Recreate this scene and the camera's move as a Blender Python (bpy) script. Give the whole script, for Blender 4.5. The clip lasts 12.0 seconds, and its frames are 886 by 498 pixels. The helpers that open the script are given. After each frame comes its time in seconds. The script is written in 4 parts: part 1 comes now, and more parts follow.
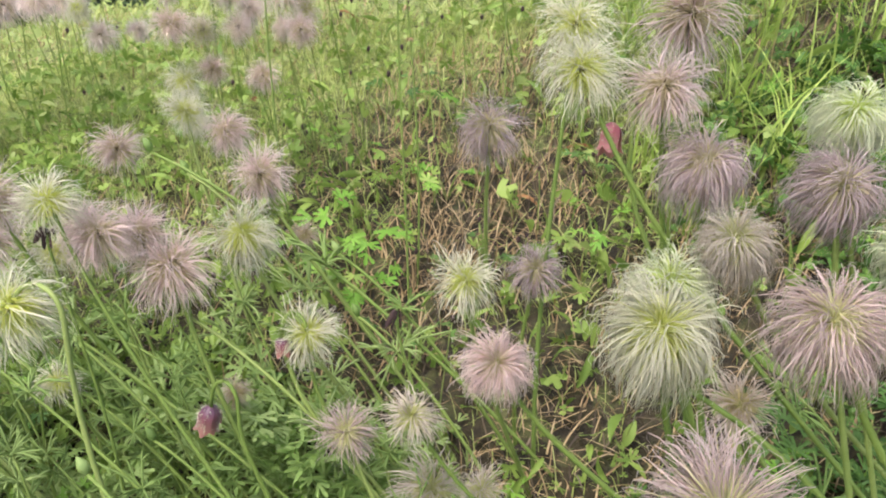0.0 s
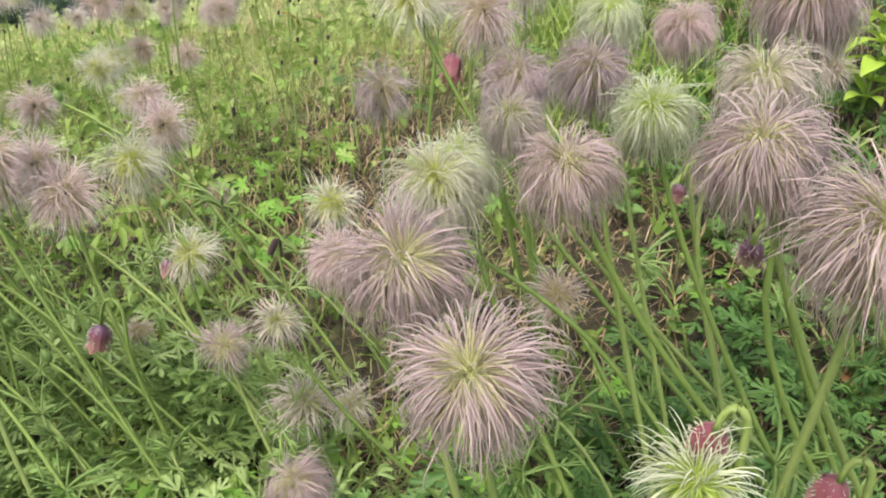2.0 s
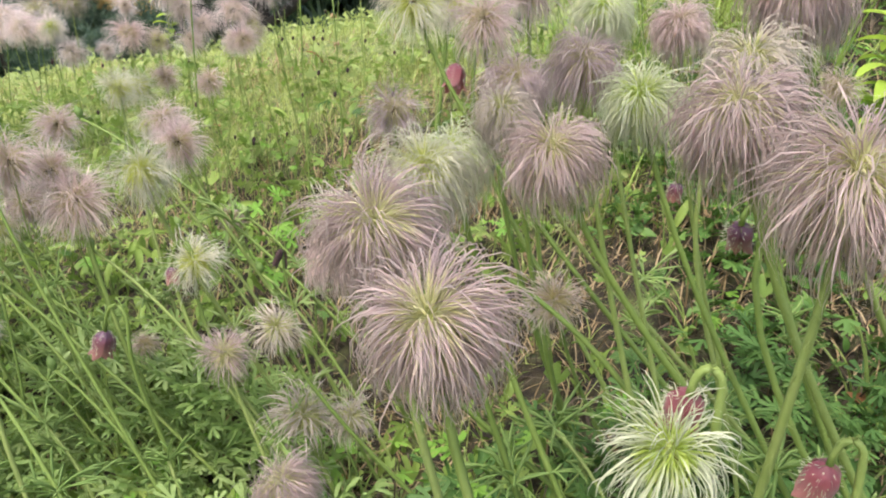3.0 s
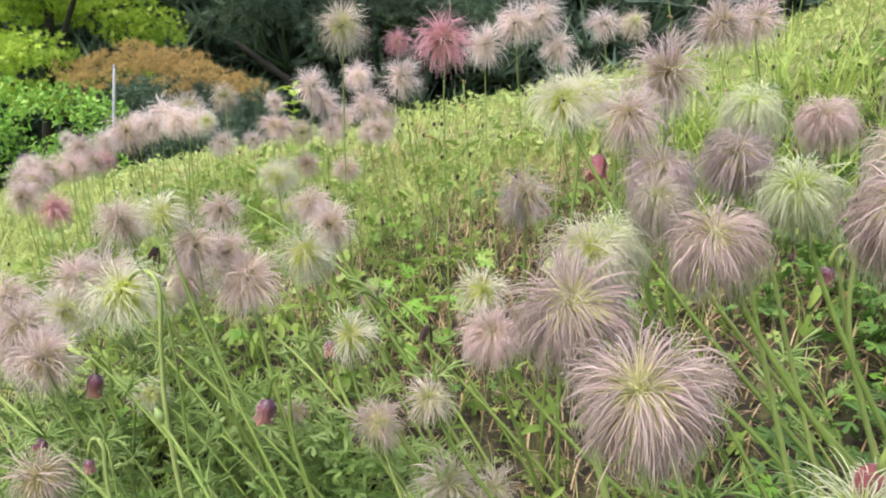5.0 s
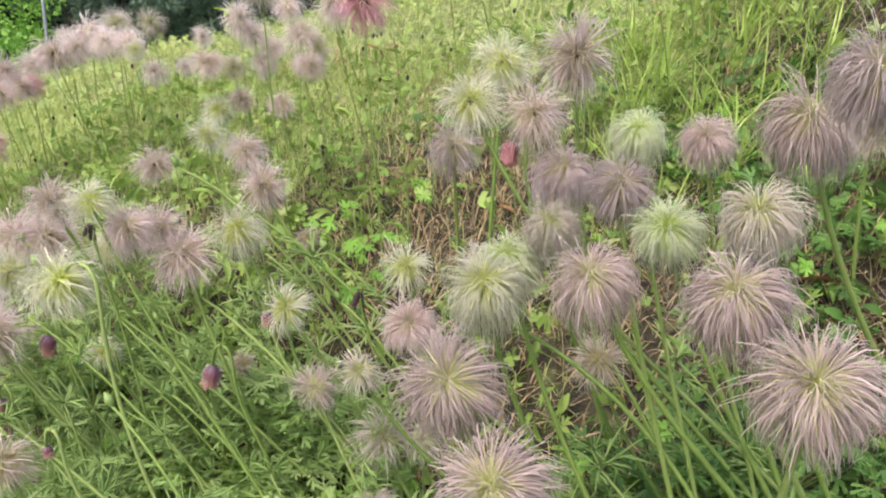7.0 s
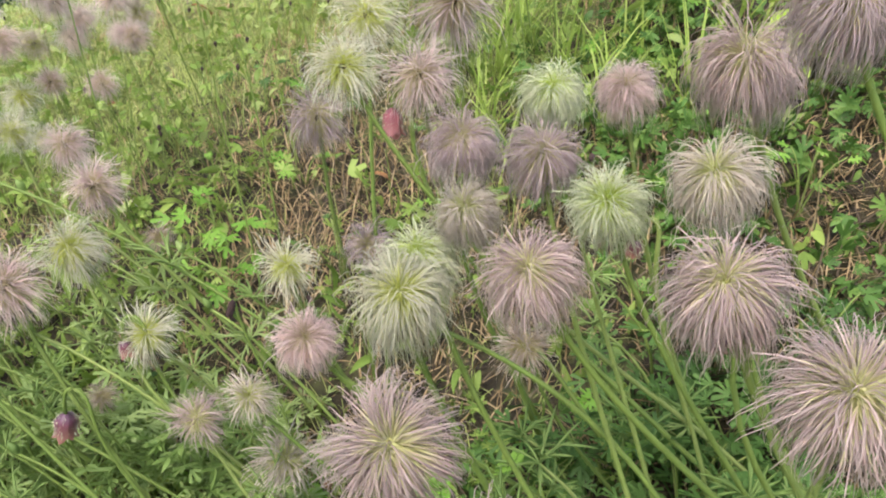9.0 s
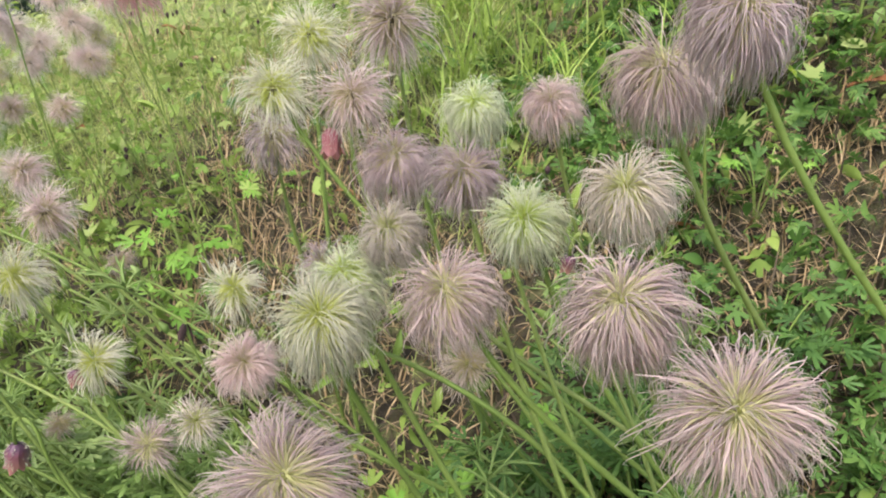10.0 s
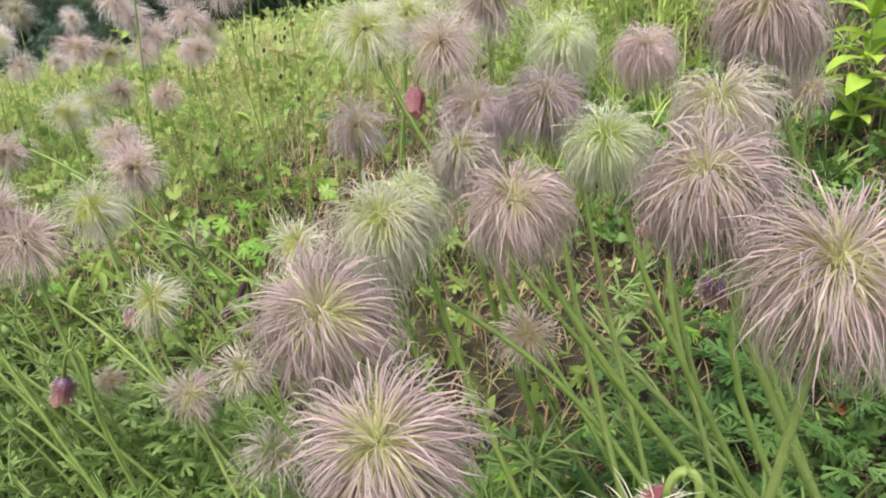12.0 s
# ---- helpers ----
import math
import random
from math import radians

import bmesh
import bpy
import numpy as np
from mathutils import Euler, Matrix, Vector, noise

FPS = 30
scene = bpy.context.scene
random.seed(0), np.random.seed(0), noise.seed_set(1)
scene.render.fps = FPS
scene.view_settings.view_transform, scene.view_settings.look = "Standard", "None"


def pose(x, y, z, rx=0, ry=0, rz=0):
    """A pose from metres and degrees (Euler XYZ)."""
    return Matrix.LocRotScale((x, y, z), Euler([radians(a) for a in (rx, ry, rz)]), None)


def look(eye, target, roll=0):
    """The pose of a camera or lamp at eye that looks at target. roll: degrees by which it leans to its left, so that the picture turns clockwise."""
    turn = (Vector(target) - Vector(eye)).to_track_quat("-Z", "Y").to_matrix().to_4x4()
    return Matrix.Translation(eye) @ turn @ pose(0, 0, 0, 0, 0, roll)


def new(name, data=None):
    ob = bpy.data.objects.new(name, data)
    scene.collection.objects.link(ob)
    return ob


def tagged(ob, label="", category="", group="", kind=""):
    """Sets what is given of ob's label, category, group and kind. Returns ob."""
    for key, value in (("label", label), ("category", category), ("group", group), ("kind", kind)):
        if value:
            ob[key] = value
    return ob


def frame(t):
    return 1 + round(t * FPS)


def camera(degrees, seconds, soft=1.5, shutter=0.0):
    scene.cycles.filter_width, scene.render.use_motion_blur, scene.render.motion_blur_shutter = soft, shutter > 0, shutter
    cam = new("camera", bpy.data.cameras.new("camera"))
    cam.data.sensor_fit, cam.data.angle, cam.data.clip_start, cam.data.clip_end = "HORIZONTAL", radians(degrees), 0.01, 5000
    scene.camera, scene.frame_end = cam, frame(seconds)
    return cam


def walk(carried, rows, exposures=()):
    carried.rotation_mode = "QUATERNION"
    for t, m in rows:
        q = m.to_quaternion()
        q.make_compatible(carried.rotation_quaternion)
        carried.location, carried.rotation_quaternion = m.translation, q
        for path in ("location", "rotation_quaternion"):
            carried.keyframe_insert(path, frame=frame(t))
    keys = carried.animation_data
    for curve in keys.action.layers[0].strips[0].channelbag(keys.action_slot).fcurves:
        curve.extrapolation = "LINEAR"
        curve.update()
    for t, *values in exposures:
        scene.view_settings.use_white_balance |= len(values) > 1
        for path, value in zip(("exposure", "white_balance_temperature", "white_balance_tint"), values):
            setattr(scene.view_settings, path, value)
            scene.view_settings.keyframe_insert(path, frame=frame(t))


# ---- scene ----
cam = camera(62.0, 12.0, soft=2.0)
PATH = [
    (0, (0.206, 0.044, 0.64), (-0.237, 1.819, -0.168), 6.8),
    (0.5, (0.245, 0.052, 0.621), (-0.217, 1.824, -0.183), 6.2),
    (1, (0.254, 0.064, 0.61), (-0.173, 1.859, -0.163), 7.3),
    (1.5, (0.259, 0.038, 0.629), (-0.112, 1.856, -0.116), 7.7),
    (2, (0.304, -0.001, 0.599), (-0.11, 1.821, -0.113), 7.6),
    (2.5, (0.314, -0.005, 0.593), (-0.124, 1.829, -0.074), 7.6),
    (2.7, (0.321, -0.004, 0.585), (-0.143, 1.835, -0.048), 7.6),
    (4.3, (0.331, -0.001, 0.562), (-0.412, 1.796, 0.095), 6.7),
    (4.5, (0.32, -0.022, 0.568), (-0.448, 1.771, 0.124), 6.3),
    (5, (0.303, -0.045, 0.583), (-0.483, 1.743, 0.156), 5.8),
    (5.5, (0.287, -0.048, 0.593), (-0.47, 1.744, 0.129), 5.4),
    (6, (0.279, -0.042, 0.616), (-0.428, 1.741, 0.051), 5.5),
    (6.5, (0.296, -0.041, 0.644), (-0.365, 1.71, -0.061), 4.4),
    (7, (0.325, -0.038, 0.676), (-0.3, 1.698, -0.095), 5.0),
    (7.2, (0.332, -0.035, 0.702), (-0.263, 1.687, -0.122), 4.6),
    (8.8, (0.276, 0.022, 0.667), (0.01, 1.792, -0.225), 2.4),
    (9, (0.283, 0.026, 0.668), (0.043, 1.811, -0.201), 2.5),
    (9.5, (0.307, 0.036, 0.674), (0.07, 1.836, -0.165), 2.0),
    (10, (0.315, 0.035, 0.672), (0.08, 1.833, -0.171), 1.0),
    (10.5, (0.336, 0.029, 0.644), (0.008, 1.829, -0.163), 3.2),
    (11, (0.318, 0.029, 0.621), (-0.039, 1.848, -0.13), 3.7),
    (11.5, (0.306, 0.028, 0.618), (-0.061, 1.859, -0.097), 4.8),
    (12, (0.323, 0.024, 0.601), (-0.129, 1.864, -0.04), 5.5),
]
walk(cam, [(t, look(eye, target, roll)) for t, eye, target, roll in PATH], [(0, 1.54), (2.5, 1.54), (4.8, 1.63), (7, 1.55), (9.5, 1.5), (12, 1.53)])

# ---- world and light: bright overcast day ----
world = bpy.data.worlds.new("sky")
scene.world = world
world.use_nodes = True
wn = world.node_tree
sky = wn.nodes.new("ShaderNodeTexSky")
sky.sky_type = "NISHITA"
sky.sun_disc = False
sky.sun_elevation = radians(58)
sky.sun_rotation = radians(200)
sky.air_density, sky.dust_density, sky.ozone_density = 1.0, 4.0, 1.0
wn.links.new(sky.outputs[0], wn.nodes["Background"].inputs[0])
wn.nodes["Background"].inputs[1].default_value = 0.13
sun_data = bpy.data.lights.new("sun", "SUN")
sun_data.energy, sun_data.angle, sun_data.color = 1.5, radians(28), (1.0, 0.96, 0.9)
sun = new("sun", sun_data)
sun.matrix_world = look((0, 0, 8), (2.2, 3.2, 0))


# ---- materials ----
def nodes_of(name):
    m = bpy.data.materials.new(name)
    m.use_nodes = True
    m.node_tree.nodes.clear()
    out = m.node_tree.nodes.new("ShaderNodeOutputMaterial")
    return m, m.node_tree.nodes, m.node_tree.links, out


def ramp(nodes, stops):
    r = nodes.new("ShaderNodeValToRGB")
    while len(r.color_ramp.elements) < len(stops):
        r.color_ramp.elements.new(0.5)
    for e, (p, c) in zip(r.color_ramp.elements, stops):
        e.position, e.color = p, (*c, 1)
    return r


def leafy(name, dark, mid, light, rough=0.55, through_light=0.35, source="island", scale=60.0, spec=0.3):
    """Thin living tissue: colour varies from piece to piece and with fine mottling; some light passes through."""
    m, n, l, out = nodes_of(name)
    if source == "island":
        src = n.new("ShaderNodeNewGeometry").outputs["Random Per Island"]
    else:
        src = n.new("ShaderNodeObjectInfo").outputs["Random"]
    tex = n.new("ShaderNodeTexNoise")
    tex.inputs["Scale"].default_value = scale
    tex.inputs["Detail"].default_value = 3
    coord = n.new("ShaderNodeTexCoord")
    l.new(coord.outputs["Object"], tex.inputs["Vector"])
    mix = n.new("ShaderNodeMath")
    mix.operation = "MULTIPLY_ADD"
    mix.inputs[1].default_value = 0.6
    l.new(src, mix.inputs[0])
    half = n.new("ShaderNodeMath")
    half.operation = "MULTIPLY"
    half.inputs[1].default_value = 0.4
    l.new(tex.outputs["Fac"], half.inputs[0])
    l.new(half.outputs[0], mix.inputs[2])
    r = ramp(n, [(0.05, dark), (0.45, mid), (0.95, light)])
    l.new(mix.outputs[0], r.inputs[0])
    b = n.new("ShaderNodeBsdfPrincipled")
    b.inputs["Roughness"].default_value = rough
    b.inputs["Specular IOR Level"].default_value = spec
    l.new(r.outputs[0], b.inputs["Base Color"])
    t = n.new("ShaderNodeBsdfTranslucent")
    l.new(r.outputs[0], t.inputs["Color"])
    s = n.new("ShaderNodeMixShader")
    s.inputs[0].default_value = through_light
    l.new(b.outputs[0], s.inputs[1])
    l.new(t.outputs[0], s.inputs[2])
    l.new(s.outputs[0], out.inputs[0])
    return m


def plume_material(name, root, middle, tip, through_light=0.4):
    """Silky styles: colour runs from root to tip along each hair, and differs a little from hair to hair."""
    m, n, l, out = nodes_of(name)
    at = n.new("ShaderNodeAttribute")
    at.attribute_name = "along"
    geo = n.new("ShaderNodeNewGeometry")
    jit = n.new("ShaderNodeMath")
    jit.operation = "MULTIPLY_ADD"
    jit.inputs[1].default_value = 0.28
    l.new(geo.outputs["Random Per Island"], jit.inputs[0])
    l.new(at.outputs["Fac"], jit.inputs[2])
    r = ramp(n, [(0.1, root), (0.27, root), (0.47, middle), (1.05, tip)])
    l.new(jit.outputs[0], r.inputs[0])
    info = n.new("ShaderNodeObjectInfo")
    hsv = n.new("ShaderNodeHueSaturation")
    val = n.new("ShaderNodeMapRange")
    val.inputs["To Min"].default_value, val.inputs["To Max"].default_value = 0.88, 1.1
    l.new(info.outputs["Random"], val.inputs["Value"])
    l.new(val.outputs[0], hsv.inputs["Value"])
    l.new(r.outputs[0], hsv.inputs["Color"])
    b = n.new("ShaderNodeBsdfPrincipled")
    b.inputs["Roughness"].default_value = 0.42
    b.inputs["Sheen Weight"].default_value = 0.25
    l.new(hsv.outputs[0], b.inputs["Base Color"])
    t = n.new("ShaderNodeBsdfTranslucent")
    l.new(hsv.outputs[0], t.inputs["Color"])
    s = n.new("ShaderNodeMixShader")
    s.inputs[0].default_value = through_light
    l.new(b.outputs[0], s.inputs[1])
    l.new(t.outputs[0], s.inputs[2])
    l.new(s.outputs[0], out.inputs[0])
    return m


def rough_surface(name, stops, scale, rough=0.9, bump=0.4, detail=8.0, fine=0.0):
    m, n, l, out = nodes_of(name)
    coord = n.new("ShaderNodeTexCoord")
    big = n.new("ShaderNodeTexNoise")
    big.inputs["Scale"].default_value = scale
    big.inputs["Detail"].default_value = detail
    big.inputs["Roughness"].default_value = 0.65
    l.new(coord.outputs["Object"], big.inputs["Vector"])
    r = ramp(n, stops)
    l.new(big.outputs["Fac"], r.inputs[0])
    b = n.new("ShaderNodeBsdfPrincipled")
    b.inputs["Roughness"].default_value = rough
    l.new(r.outputs[0], b.inputs["Base Color"])
    grain = n.new("ShaderNodeTexNoise")
    grain.inputs["Scale"].default_value = fine or scale * 12
    grain.inputs["Detail"].default_value = 4
    l.new(coord.outputs["Object"], grain.inputs["Vector"])
    bp = n.new("ShaderNodeBump")
    bp.inputs["Strength"].default_value = bump
    bp.inputs["Distance"].default_value = 0.004
    l.new(grain.outputs["Fac"], bp.inputs["Height"])
    l.new(bp.outputs[0], b.inputs["Normal"])
    l.new(b.outputs[0], out.inputs[0])
    return m


SOIL = rough_surface("soil_and_moss", [(0.3, (0.010, 0.008, 0.005)), (0.45, (0.024, 0.018, 0.010)), (0.54, (0.05, 0.038, 0.016)), (0.6, (0.03, 0.03, 0.012)), (0.72, (0.15, 0.10, 0.055))], 60.0, bump=1.0)


def add_turf(m):
    """Lays a mossy turf colour over the soil, by the ground's own turf value and a ragged noise."""
    n, l = m.node_tree.nodes, m.node_tree.links
    b = next(x for x in n if x.type == "BSDF_PRINCIPLED")
    soil = b.inputs["Base Color"].links[0].from_socket
    at = n.new("ShaderNodeAttribute")
    at.attribute_name = "turf"
    coord = n.new("ShaderNodeTexCoord")
    rag = n.new("ShaderNodeTexNoise")
    rag.inputs["Scale"].default_value = 38
    rag.inputs["Detail"].default_value = 6
    l.new(coord.outputs["Object"], rag.inputs["Vector"])
    edge = n.new("ShaderNodeMath")
    edge.operation = "MULTIPLY_ADD"
    edge.inputs[1].default_value = 0.9
    l.new(at.outputs["Fac"], edge.inputs[0])
    shift = n.new("ShaderNodeMath")
    shift.operation = "MULTIPLY_ADD"
    shift.inputs[1].default_value, shift.inputs[2].default_value = 2.4, -1.25
    l.new(rag.outputs["Fac"], shift.inputs[0])
    l.new(shift.outputs[0], edge.inputs[2])
    edge.use_clamp = True
    green = ramp(n, [(0.3, (0.10, 0.14, 0.04)), (0.5, (0.20, 0.245, 0.07)), (0.7, (0.31, 0.31, 0.13))])
    fine = n.new("ShaderNodeTexNoise")
    fine.inputs["Scale"].default_value = 120
    l.new(coord.outputs["Object"], fine.inputs["Vector"])
    l.new(fine.outputs["Fac"], green.inputs[0])
    mix = n.new("ShaderNodeMix")
    mix.data_type = "RGBA"
    l.new(edge.outputs[0], mix.inputs["Factor"])
    l.new(soil, mix.inputs[6])
    l.new(green.outputs[0], mix.inputs[7])
    l.new(mix.outputs[2], b.inputs["Base Color"])


add_turf(SOIL)
GRASS = leafy("meadow_grass", (0.28, 0.34, 0.095), (0.365, 0.425, 0.13), (0.47, 0.50, 0.225), through_light=0.4)
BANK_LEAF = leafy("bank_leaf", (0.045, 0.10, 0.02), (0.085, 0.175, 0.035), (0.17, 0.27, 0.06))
TWIG = leafy("dry_twig", (0.03, 0.022, 0.016), (0.075, 0.055, 0.038), (0.21, 0.165, 0.115), rough=0.85, through_light=0.0)
HERB = leafy("herb_leaf", (0.10, 0.17, 0.033), (0.19, 0.285, 0.057), (0.32, 0.41, 0.10), through_light=0.4)
MEADOW_LEAF = leafy("meadow_leaf", (0.23, 0.305, 0.09), (0.295, 0.372, 0.118), (0.375, 0.435, 0.165), through_light=0.45)
BLADE = leafy("long_blade", (0.22, 0.33, 0.06), (0.32, 0.43, 0.09), (0.44, 0.52, 0.16), source="object", through_light=0.45)
BRIGHT_LEAF = leafy("bright_leaf", (0.12, 0.25, 0.035), (0.17, 0.33, 0.045), (0.24, 0.38, 0.07), source="object", scale=90)
FERNY = leafy("ferny_leaf", (0.14, 0.225, 0.06), (0.225, 0.33, 0.095), (0.34, 0.43, 0.17), source="object", scale=80, through_light=0.4)
# deep green leaf, darker than FERNY: shade among the stems is put into it
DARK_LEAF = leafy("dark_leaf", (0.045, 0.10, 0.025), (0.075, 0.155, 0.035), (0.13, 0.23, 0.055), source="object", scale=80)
STRAW = leafy("dry_straw", (0.15, 0.10, 0.05), (0.32, 0.225, 0.12), (0.50, 0.39, 0.24), rough=0.8, through_light=0.15)
DEAD = leafy("dead_leaf", (0.13, 0.055, 0.022), (0.23, 0.10, 0.04), (0.31, 0.17, 0.075), source="object", rough=0.75, through_light=0.15)
STEM = leafy("hairy_stem", (0.11, 0.165, 0.038), (0.17, 0.24, 0.055), (0.27, 0.32, 0.11), source="object", through_light=0.12, scale=120, rough=0.6)
FUZZ = leafy("stem_hair", (0.5, 0.5, 0.35), (0.6, 0.6, 0.45), (0.7, 0.68, 0.55), through_light=0.5)
CORE = leafy("seed_core", (0.16, 0.16, 0.04), (0.28, 0.29, 0.08), (0.40, 0.42, 0.14), through_light=0.1, scale=300)
DARK_CORE = leafy("dark_seed_core", (0.03, 0.022, 0.012), (0.07, 0.05, 0.025), (0.14, 0.11, 0.05), through_light=0.1, scale=300)
PETAL = plume_material("maroon_petal", (0.11, 0.045, 0.085), (0.19, 0.06, 0.09), (0.36, 0.16, 0.14), 0.3)
PETAL_RED = plume_material("red_petal", (0.24, 0.065, 0.085), (0.34, 0.09, 0.115), (0.50, 0.20, 0.20), 0.35)
ORANGE_TIP = leafy("orange_tips", (0.22, 0.165, 0.06), (0.39, 0.265, 0.095), (0.53, 0.38, 0.165))
NEEDLE = leafy("pine_needles", (0.042, 0.07, 0.058), (0.072, 0.117, 0.082), (0.13, 0.19, 0.105), through_light=0.15)
SHRUB = leafy("shrub_leaf", (0.10, 0.22, 0.035), (0.18, 0.36, 0.06), (0.32, 0.48, 0.10), through_light=0.4)
LIME = leafy("lime_leaf", (0.2, 0.34, 0.04), (0.32, 0.46, 0.06), (0.46, 0.56, 0.10), through_light=0.45)
BARK = rough_surface("bark", [(0.3, (0.008, 0.007, 0.006)), (0.7, (0.03, 0.025, 0.022))], 14.0, bump=0.9)
GALV = rough_surface("weathered_steel", [(0.3, (0.11, 0.12, 0.13)), (0.7, (0.2, 0.21, 0.22))], 20.0, rough=0.5, bump=0.1)
PLUMES = {
    "m": plume_material("mauve_plume", (0.55, 0.54, 0.25), (0.43, 0.315, 0.31), (0.49, 0.395, 0.36)),
    "p": plume_material("pink_plume", (0.50, 0.44, 0.26), (0.615, 0.465, 0.465), (0.72, 0.615, 0.585), 0.55),
    "v": plume_material("violet_plume", (0.50, 0.46, 0.22), (0.45, 0.335, 0.355), (0.55, 0.455, 0.445)),
    "w": plume_material("pale_pink_plume", (0.66, 0.58, 0.46), (0.77, 0.645, 0.635), (0.85, 0.78, 0.755), 0.6),
    "k": plume_material("rose_plume", (0.48, 0.27, 0.22), (0.58, 0.27, 0.33), (0.64, 0.41, 0.45), 0.5),
    "g": plume_material("cream_green_plume", (0.56, 0.60, 0.13), (0.62, 0.61, 0.43), (0.71, 0.67, 0.57), 0.5),
    "b": plume_material("fresh_green_plume", (0.50, 0.61, 0.11), (0.59, 0.63, 0.40), (0.69, 0.69, 0.55), 0.5),
    "c": plume_material("beige_plume", (0.50, 0.52, 0.19), (0.53, 0.46, 0.385), (0.60, 0.52, 0.455), 0.45),
    "n": plume_material("brownish_plume", (0.50, 0.43, 0.20), (0.51, 0.40, 0.33), (0.63, 0.53, 0.45), 0.45),
}


# ---- mesh helpers ----
rng = np.random.default_rng(7)


def mesh_from(name, verts, faces, smooth=True):
    me = bpy.data.meshes.new(name)
    me.from_pydata([tuple(v) for v in np.asarray(verts).tolist()], [], [tuple(f) for f in faces])
    if smooth:
        me.polygons.foreach_set("use_smooth", [True] * len(me.polygons))
    me.update()
    return me


def piece(name, me, material, parent=None, label="", m=None):
    """One mesh object, under a thing or under a part. The material sits on the object, so alike pieces share a mesh."""
    if not me.materials:
        me.materials.append(material)
    ob = new(name, me)
    ob.material_slots[0].link = "OBJECT"
    ob.material_slots[0].material = material
    if parent is not None:
        ob.parent = parent
    if m is not None:
        ob.matrix_basis = m
    return tagged(ob, label=label)


def turn_matrices(yaw, pitch, roll=None):
    """Many rotations at once: spin about z, after a tip about x, after a roll about y."""
    n = len(yaw)
    roll = np.zeros(n) if roll is None else roll
    cy, sy, cp, sp, cr, sr = np.cos(yaw), np.sin(yaw), np.cos(pitch), np.sin(pitch), np.cos(roll), np.sin(roll)
    z, o = np.zeros(n), np.ones(n)
    rz = np.stack([cy, -sy, z, sy, cy, z, z, z, o], -1).reshape(n, 3, 3)
    rx = np.stack([o, z, z, z, cp, -sp, z, sp, cp], -1).reshape(n, 3, 3)
    ry = np.stack([cr, z, sr, z, o, z, -sr, z, cr], -1).reshape(n, 3, 3)
    return rz @ rx @ ry


def strewn(template, places, turns, sizes):
    """Repeats a small template (verts, faces) at many places: one vertex array and one face list."""
    tv, tf = np.asarray(template[0], float), template[1]
    n, k = len(places), len(tv)
    sizes = np.asarray(sizes, float)
    sizes = sizes[:, None] * np.ones(3) if sizes.ndim == 1 else sizes
    v = np.einsum("nij,nkj->nki", turns, tv[None] * sizes[:, None, :]) + np.asarray(places)[:, None, :]
    f = [tuple(i + j * k for i in face) for j in range(n) for face in tf]
    return v.reshape(-1, 3), f


def joined(sets):
    vs, fs, off = [], [], 0
    for v, f in sets:
        vs.append(v)
        fs += [tuple(i + off for i in face) for face in f]
        off += len(v)
    return np.concatenate(vs), fs


def tubes(paths, radii, sides=4):
    """Tapered tubes along many paths (n, k, 3) with radii (n, k) or (k,)."""
    n, k, _ = paths.shape
    radii = np.broadcast_to(radii, (n, k))
    d = np.gradient(paths, axis=1)
    d /= np.linalg.norm(d, axis=2, keepdims=True) + 1e-9
    ref = np.where(np.abs(d[:, :1, 2:3]) > 0.9, np.array([1.0, 0, 0]), np.array([0, 0, 1.0]))
    a = np.cross(d, np.broadcast_to(ref, d.shape))
    a /= np.linalg.norm(a, axis=2, keepdims=True) + 1e-9
    b = np.cross(d, a)
    ang = np.arange(sides) * 2 * np.pi / sides
    ring = a[:, :, None] * np.cos(ang)[None, None, :, None] + b[:, :, None] * np.sin(ang)[None, None, :, None]
    v = paths[:, :, None] + ring * radii[:, :, None, None]
    f = []
    for i in range(n):
        o = i * k * sides
        for j in range(k - 1):
            for s in range(sides):
                s2 = (s + 1) % sides
                f.append((o + j * sides + s, o + j * sides + s2, o + (j + 1) * sides + s2, o + (j + 1) * sides + s))
        f.append(tuple(o + (k - 1) * sides + s for s in range(sides)))
    return v.reshape(-1, 3), f


def ribbons(paths, widths):
    """Flat hairs along many paths, each turned its own way."""
    n, k, _ = paths.shape
    d = np.gradient(paths, axis=1)
    side = np.cross(d, rng.normal(0, 1, (n, 1, 3)) * np.ones((1, k, 1)))
    side /= np.linalg.norm(side, axis=2, keepdims=True) + 1e-9
    w = np.broadcast_to(widths, (n, k))[..., None]
    v = np.stack([paths - side * w, paths + side * w], 2).reshape(-1, 3)
    f = [(o + j * 2, o + j * 2 + 1, o + j * 2 + 3, o + j * 2 + 2) for o in range(0, n * k * 2, k * 2) for j in range(k - 1)]
    return v, f


